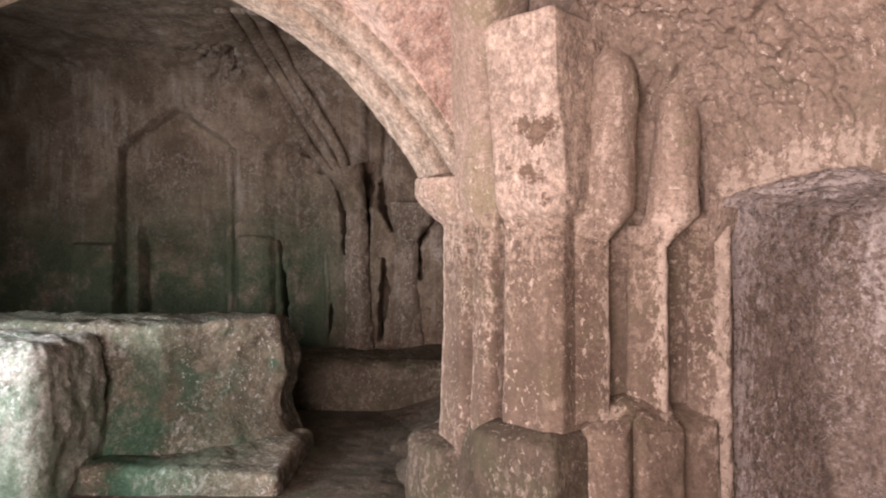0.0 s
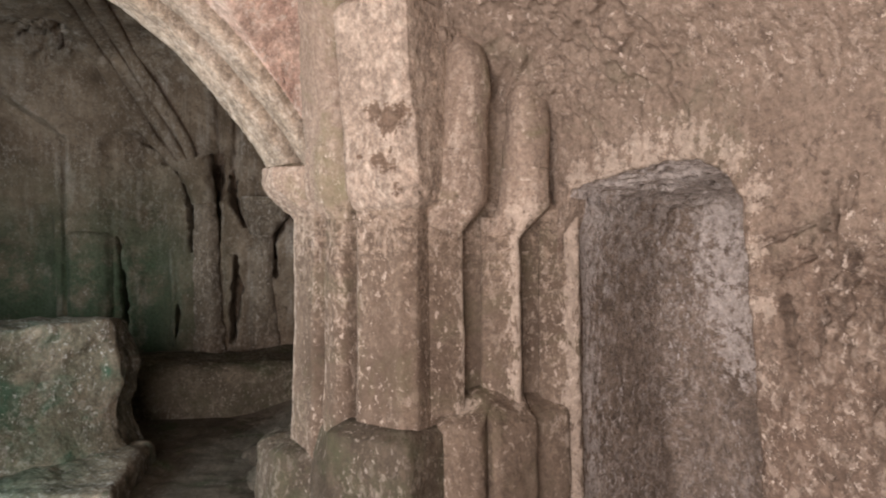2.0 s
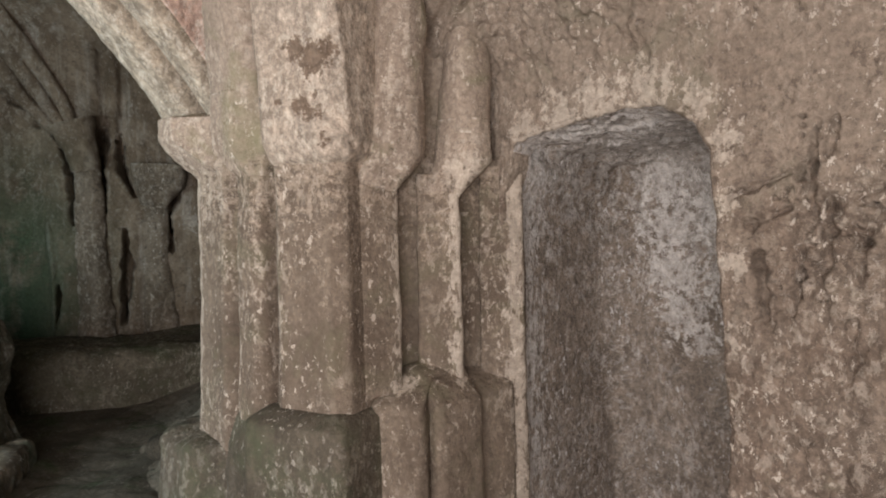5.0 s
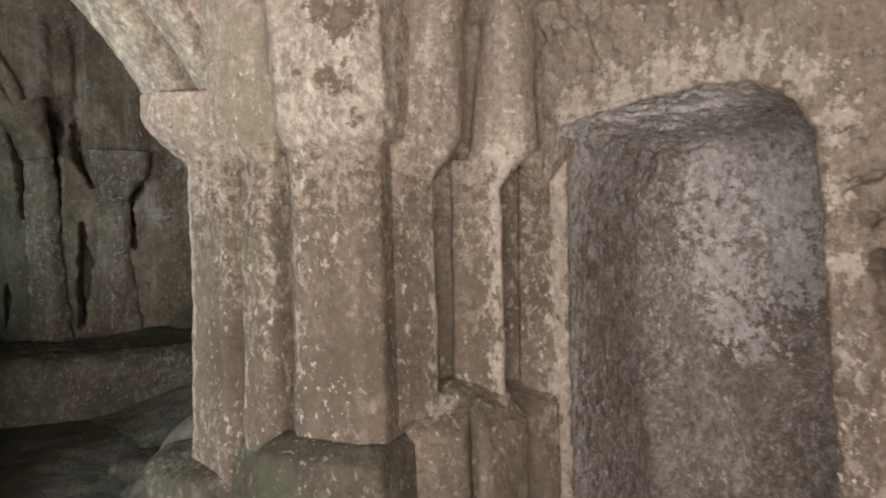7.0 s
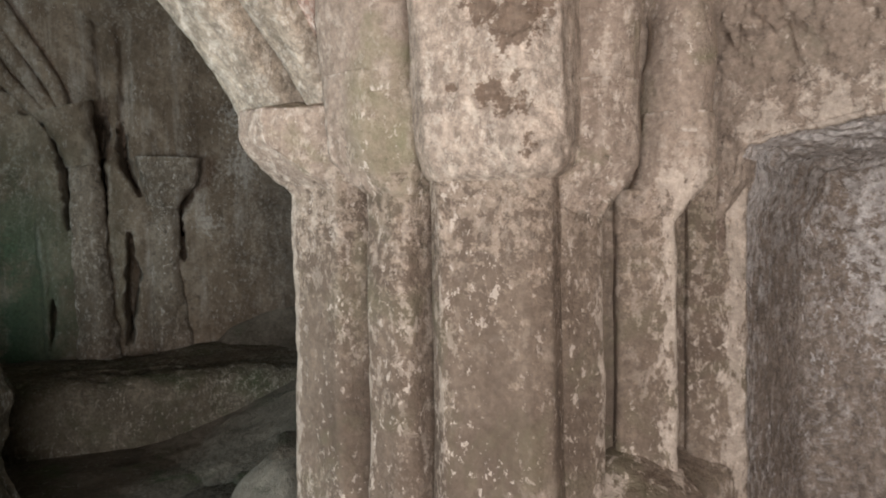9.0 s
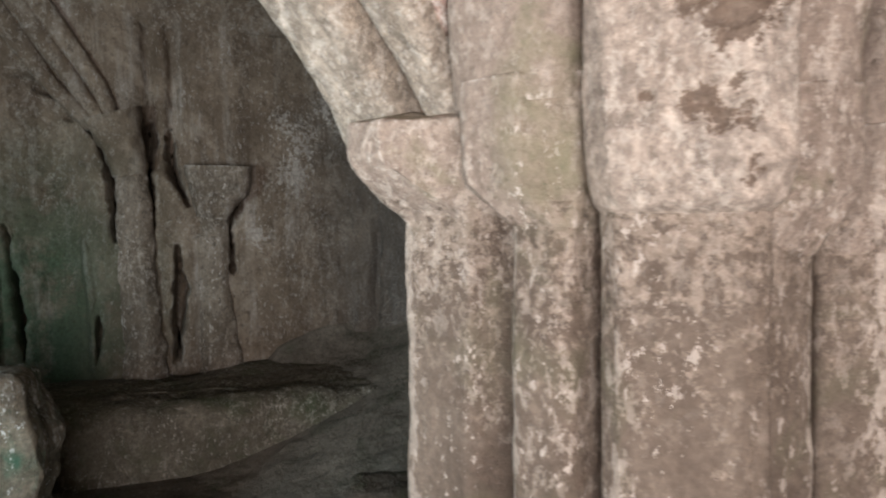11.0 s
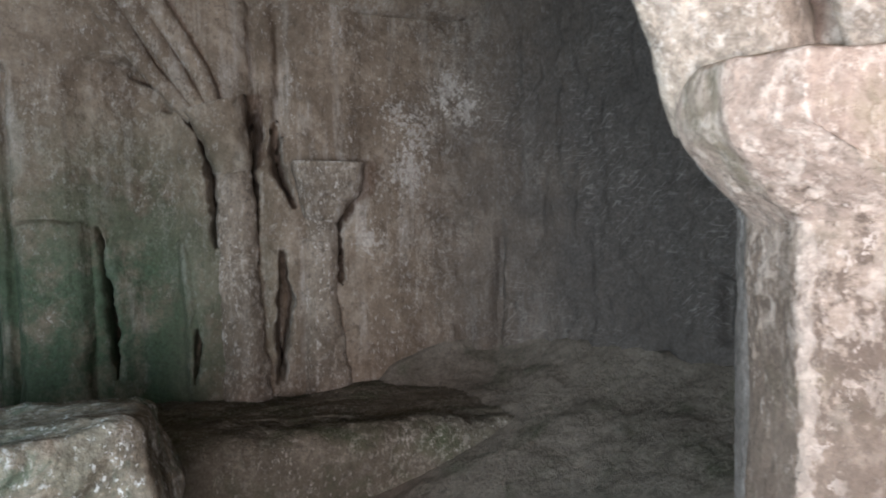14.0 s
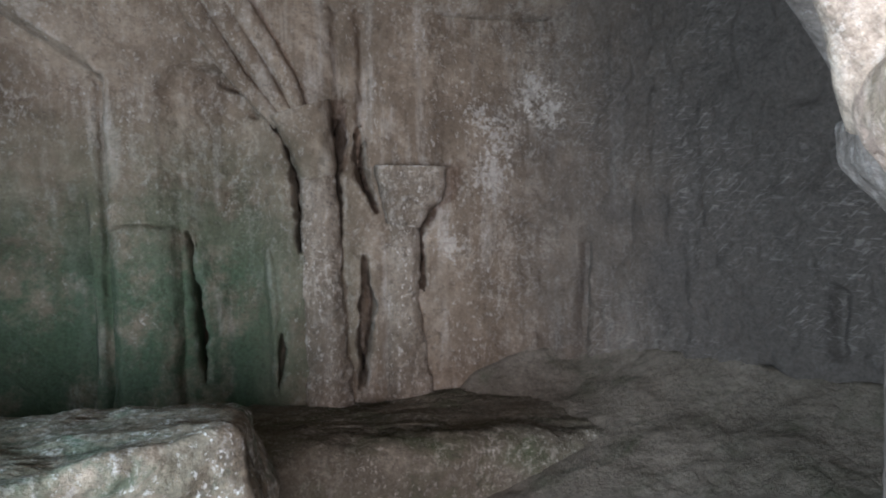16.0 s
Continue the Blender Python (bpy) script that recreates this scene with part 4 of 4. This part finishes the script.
def gash(x, z, line, depth):
    """A deep cut that follows places (x, z, half its width) down the wall, with ragged lips."""
    gx, gz, gw = (np.array(v[::-1]) for v in zip(*line))
    q = np.stack([x, 0 * x, z], -1)
    c = np.interp(z, gz, gx) + 0.005 * fbm(q, 5, 2, 45) + 0.004 * fbm(q, 23, 2, 46)
    w = np.interp(z, gz, gw) * (1 + 0.35 * fbm(q, 11, 2, 47))
    ends = np.clip((z - gz[0]) / 0.07, 0, 1) * np.clip((gz[-1] - z) / 0.07, 0, 1)
    return depth * np.exp(-np.abs((x - c) / np.maximum(w, 0.004)) ** 2.2) * np.sqrt(ends)


def far_relief(x, z):
    d = np.zeros_like(x)
    top = 3.12 - np.abs(x + 2.95) * 0.74
    d += 0.16 * box_step(x, -3.53, -2.34) * np.clip((top - z) / 0.04, 0, 1)
    d += 0.24 * box_step(x, -3.42, -2.44, 0.06) * np.clip((2.0 - z) / 0.5, 0, 1)
    for xe in (-3.535, -2.335):
        d += 0.2 * np.exp(-((x - xe) / 0.028) ** 2) * np.clip((2.68 - z) / 0.05, 0, 1)
    d += 0.06 * np.exp(-((z - top) / 0.03) ** 2) * box_step(x, -3.53, -2.34)
    d -= 0.06 * box_step(x, -2.29, -1.88, 0.05) * np.clip((1.70 - z) / 0.04, 0, 1)
    d -= 0.09 * box_step(x, -4.03, -3.56, 0.04) * np.clip((1.62 - z) / 0.04, 0, 1)
    arc = 2.76 - 0.55 * np.clip(x + 1.72, 0, 1) ** 1.5 - 0.9 * np.clip(-1.75 - x, 0, 1) ** 1.6
    d += (0.055 + 0.10 * box_step(x, -1.83, -1.24, 0.25)) * box_step(x, -2.0, -1.22, 0.12) * np.clip((arc - z) / 0.05, 0, 1)
    d += gash(x, z, ((-1.84, 1.66, 0.012), (-1.80, 1.30, 0.022), (-1.772, 1.03, 0.026), (-1.764, 0.62, 0.012)), 0.3)
    d += gash(x, z, ((-1.25, 0.95, 0.008), (-1.264, 0.72, 0.02), (-1.29, 0.55, 0.01)), 0.22)
    d -= gash(x, z, ((-1.33, 1.55, 0.02), (-1.305, 1.2, 0.03), (-1.30, 0.5, 0.02)), 0.05)
    d += gash(x, z, ((-1.30, 2.44, 0.012), (-1.19, 2.24, 0.022), (-1.125, 2.05, 0.026), (-1.11, 1.8, 0.024), (-1.107, 1.48, 0.012)), 0.3)
    d += gash(x, z, ((-0.84, 2.42, 0.028), (-0.845, 2.26, 0.055), (-0.86, 2.1, 0.028), (-0.855, 1.8, 0.02), (-0.85, 1.36, 0.012)), 0.36)
    d += gash(x, z, ((-0.67, 1.46, 0.01), (-0.655, 1.15, 0.03), (-0.685, 0.82, 0.03), (-0.705, 0.5, 0.014)), 0.34)
    d += gash(x, z, ((-0.695, 2.36, 0.01), (-0.685, 2.09, 0.034), (-0.637, 1.9, 0.026), (-0.56, 1.74, 0.01)), 0.32)
    d += gash(x, z, ((-0.17, 1.86, 0.02), (-0.24, 1.70, 0.045), (-0.27, 1.55, 0.02), (-0.255, 1.2, 0.01)), 0.3)
    d -= 0.03 * box_step(x, -0.60, -0.07, 0.12) * np.clip((z - 2.05) / 0.02, 0, 1)
    d += gash(x, z, ((0.95, 1.42, 0.012), (0.885, 1.01, 0.034), (0.835, 0.58, 0.012)), 0.2)
    d += gash(x, z, ((-0.62, 3.9, 0.05), (-0.66, 2.25, 0.04)), 0.05) + gash(x, z, ((-0.80, 3.9, 0.05), (-0.83, 2.3, 0.05)), 0.05)
    for hx, hz, hw, hh in ((-1.50, 2.62, 0.075, 0.03), (-1.39, 2.43, 0.03, 0.02)):
        d += 0.12 * np.exp(-(((x - hx) / hw) ** 2 + ((z - hz + 0.35 * (x - hx)) / hh) ** 2))
    d += 0.06 * np.exp(-(((x - 0.79) / 0.06) ** 2 + ((z - 2.42) / 0.025) ** 2))
    return d


gx, gz = np.meshgrid(np.arange(-5.0, 1.02, 0.0125), np.arange(-0.1, 3.95, 0.0125))
P = np.stack([gx, far_y(gx) + far_relief(gx, gz), gz], -1)
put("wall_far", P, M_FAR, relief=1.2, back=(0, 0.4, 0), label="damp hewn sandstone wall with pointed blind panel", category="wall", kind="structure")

# side walls and vault of the inner chamber
zz, ss = np.meshgrid(np.arange(-0.1, 3.9, 0.02), np.linspace(0, 1, 300))
t = ss * 3.0
bend = np.clip(t, 0, 1)
px = np.where(t < 1, 0.25 * (1 - bend) ** 2 + 2 * 0.9 * bend * (1 - bend) + 1.25 * bend ** 2, 1.25 + (t - 1) * 0.75)
py = np.where(t < 1, 7.90 * (1 - bend) ** 2 + 2 * 7.93 * bend * (1 - bend) + 7.23 * bend ** 2, 7.23 - (t - 1) * 1.59)


def hewn(P):
    """Pick-dressed wall with a few deep cuts."""
    cut = -0.10 * np.exp(-((P[..., 0] - 0.86 - 0.03 * P[..., 2]) / 0.03) ** 2) * np.clip(np.sin(math.pi * np.clip((P[..., 2] - 0.55) / 1.15, 0, 1)), 0, 1) ** 0.6
    # a narrow upright slit and a slanting slot lower down
    x, z = P[..., 0], P[..., 2]
    cut = cut - 0.12 * np.exp(-((x - 1.73) / 0.02) ** 2) * np.clip((z - 0.86) / 0.06, 0, 1) * np.clip((1.31 - z) / 0.06, 0, 1)
    cut = cut - 0.12 * np.exp(-((z - 0.725 + 0.69 * (x - 1.615)) / 0.022) ** 2) * np.clip((x - 1.54) / 0.02, 0, 1) * np.clip((1.69 - x) / 0.02, 0, 1)
    return 0.03 * fbm(P, 9, 3, 61, (1, 1, 0.7)) + cut


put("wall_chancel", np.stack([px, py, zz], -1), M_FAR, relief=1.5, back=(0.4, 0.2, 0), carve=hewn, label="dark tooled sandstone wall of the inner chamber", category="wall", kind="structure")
zz, yy = np.meshgrid(np.arange(-0.1, 3.9, 0.05), np.arange(3.65, 8.3, 0.05))
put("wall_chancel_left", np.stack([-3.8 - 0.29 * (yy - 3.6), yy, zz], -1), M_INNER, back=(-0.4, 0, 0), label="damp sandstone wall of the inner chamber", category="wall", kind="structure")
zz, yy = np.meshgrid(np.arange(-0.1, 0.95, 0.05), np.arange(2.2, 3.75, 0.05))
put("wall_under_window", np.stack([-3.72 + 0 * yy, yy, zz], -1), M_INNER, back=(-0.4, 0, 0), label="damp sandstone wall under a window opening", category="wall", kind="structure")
gx, gy = np.meshgrid(np.arange(-5.4, 3.4, 0.025), np.arange(2.2, 8.4, 0.025))
gz = 3.75 - 0.3 * np.clip((gy - 6.2) / 1.7, 0, 1) ** 2 - 0.35 * np.clip((gy - 6.9) / 0.9, 0, 1) ** 3
def broken(P):
    """A cluster of holes where the vault's skin has dropped off."""
    d = np.hypot((P[..., 0] + 2.35) / 0.2, (P[..., 1] - 7.33) / 0.24) + 0.5 * fbm(P, 11, 3, 63)
    return -0.42 * np.clip((1.0 - d) / 0.25, 0, 1) * (0.5 + np.clip(2.4 * fbm(P, 17, 2, 65), -0.5, 0.5))


put("ceiling_chancel", np.stack([gx, gy, gz], -1), M_FAR, relief=1.2, back=(0, 0, 0.4), carve=broken, label="hewn sandstone vault of the inner chamber", category="ceiling", kind="structure")


# ---- responds carved on the far wall ----
def shaft_at(x, z0, z1, r0, r1, deep=0.0, sides=8, sharp=0.4, lean_x=0.0):
    z = np.arange(z0, z1, 0.015)
    k = ((z - z0) / (z1 - z0))[:, None]
    r = r0 + (r1 - r0) * k
    th = np.linspace(0, 2 * math.pi, 48, endpoint=False)
    rr = r * ring_radius(th + 0.39, sides, sharp)[None]
    cx = x + lean_x * k
    return np.stack([cx + rr * np.cos(th), far_y(cx) + deep + rr * np.sin(th) * 0.8, z[:, None] + 0 * rr], -1)


respond = thing("respond", "engaged sandstone respond with a worn capital and rib", "respond", group="responds on the far wall", at=(-0.95, 7.75, 0.4))
put("shaft", shaft_at(-0.93, 0.42, 2.10, 0.17, 0.11, 0.02, lean_x=-0.05), M_RESPOND, respond, relief=1.7)
put("capital", sweep([(-0.98, 7.72, 2.0), (-1.01, 7.70, 2.2), (-1.08, 7.67, 2.46)], (1, 0, 0), (0.12, 0.145, 0.20), (0.13, 0.14, 0.16), sharp=0.3), M_FAR, respond, relief=1.7)
for off, wide in ((-0.19, 0.085), (-0.03, 0.08), (0.12, 0.08)):
    put("rib", sweep([(-1.12 + off * 0.5, 7.74, 2.36), (-1.30 + off, 7.73, 2.68), (-1.52 + off, 7.70, 3.04), (-1.70 + off, 7.62, 3.34), (-1.80 + off, 7.43, 3.53), (-1.84 + off, 6.93, 3.69), (-1.84 + off, 6.3, 3.745)], (1, 0, 0), (wide * 0.6, wide, wide, wide), (0.07, 0.06, 0.05, 0.05), sharp=0.05), M_FAR, respond, relief=0.8)
respond2 = thing("respond", "engaged sandstone respond with a worn bell capital", "respond", group="responds on the far wall", at=(-0.38, 7.8, 0.4))
put("shaft", shaft_at(-0.40, 0.42, 1.72, 0.17, 0.115, 0.04), M_RESPOND, respond2, relief=1.7)
put("capital", sweep([(-0.40, 7.76, 1.66), (-0.38, 7.75, 1.80), (-0.345, 7.74, 1.95), (-0.34, 7.74, 2.06)], (1, 0, 0), (0.12, 0.16, 0.235, 0.26), (0.10, 0.12, 0.15, 0.16), sharp=0.4), M_RESPOND, respond2, relief=1.7)
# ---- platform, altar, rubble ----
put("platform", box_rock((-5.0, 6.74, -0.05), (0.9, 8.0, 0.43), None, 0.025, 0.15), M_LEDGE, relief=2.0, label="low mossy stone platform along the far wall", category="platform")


def altar_shape(P):
    """The front drops back towards one end."""
    P = P.copy()
    P[..., 1] += np.clip(P[..., 0] + 2.0, 0, 1) * 0.6 * np.clip((5.75 - P[..., 1]) / 0.9, 0, 1)
    P[..., 0] += (0.13 * np.clip((0.35 - P[..., 2]) / 0.4, 0, 1) + 0.07 * np.exp(-((P[..., 2] - 0.62) / 0.2) ** 2)) * np.clip((P[..., 0] + 2.2) / 0.6, 0, 1)
    front = np.clip((5.3 - P[..., 1]) / 0.2, 0, 1)
    P[..., 1] += front * (0.09 * np.exp(-((P[..., 2] - 0.68 - 0.06 * np.sin(3.1 * P[..., 0])) / 0.16) ** 2) - 0.16 * np.clip((0.42 - P[..., 2]) / 0.4, 0, 1))
    return P


altar = thing("altar", "rough mossy block altar of hewn stone on a low base", "altar", at=(-2.5, 5.3, 0))
put("body", altar_shape(box_rock((-3.9, 4.85, -0.05), (-1.26, 5.75, 1.03), None, 0.02, 0.07)), M_GREEN, altar, relief=1.8)
put("base", box_rock((-2.42, 4.42, -0.05), (-1.04, 5.5, 0.13), None, 0.02, 0.06), M_GREEN, altar, relief=1.6)
put("stone_block", box_rock((-3.9, 4.05, -0.05), (-2.36, 4.86, 0.98), None, 0.02, 0.12), M_CRUST_LIT, relief=2.2, label="broken mossy stone block against the altar", category="block")


def mound_z(x, y):
    """Height of the fallen earth: banked up against the walls, with a heap at the foot of the pier."""
    away = (x - 0.9) * -0.904 + (y - 7.97) * -0.427
    d = np.clip(1 - away / 2.2, 0, 1) * np.clip((y - 3.9) / 1.2, 0, 1)
    heap = 0.42 * np.exp(-(((x - 0.16) / 0.34) ** 2 + ((y - 4.95) / 0.42) ** 2) ** 1.3)
    q = np.stack([x, y, 0 * x], -1)
    crag = np.abs(fbm(q, 4.0, 2, 27)) * 0.05 * np.clip(heap * 4, 0, 1)
    bank = np.maximum(np.clip(1 - (7.8 + 0.08 * x - y) / 0.5, 0, 1) * np.clip((x + 0.5) / 0.6, 0, 1), np.clip(1 - away / 0.45, 0, 1))
    return -0.06 + (0.6 + 0.06 * np.clip(x - 0.6, 0, 1.2)) * d * d * (3 - 2 * d) + 0.2 * bank ** 2.2 + heap + crag + 0.02 * fbm(q, 2.4, 3, 21) * np.clip(6 * d, 0, 1)


gx, gy = np.meshgrid(np.arange(-0.9, 2.9, 0.016), np.arange(4.0, 8.1, 0.016))
put("rubble_mound", np.stack([gx, gy, mound_z(gx, gy)], -1), M_RUBBLE, relief=1.1, back=(0, 0, -0.2), label="mound of fallen earth and rubble", category="rubble", kind="stuff")
for i in range(7):
    x, y, r = random.uniform(-0.35, 0.4), random.uniform(4.75, 5.6), random.uniform(0.08, 0.19)
    z = float(mound_z(np.array([x]), np.array([y]))[0]) - 0.2 * r
    th, ph = np.meshgrid(np.linspace(0, 2 * math.pi, 28, endpoint=False), np.linspace(0.05, math.pi - 0.05, 18))
    k = 1 / (np.abs(np.sin(ph) * np.cos(th + i)) ** 4 + np.abs(np.sin(ph) * np.sin(th + i)) ** 4 + np.abs(np.cos(ph)) ** 4) ** (1 / 4)
    P = np.stack([x + 1.3 * r * k * np.sin(ph) * np.cos(th), y + r * k * np.sin(ph) * np.sin(th), z - 0.6 * r * k * np.cos(ph)], -1)
    P = P + (0.22 * fbm(P, 0.8 / r, 3, 40 + i))[..., None] * (P - np.array([x, y, z]))
    link("fallen_stone", grid(P, True, True), M_HEAP, None, "rough brown stone lying on the rubble", "stone", "fallen stones")
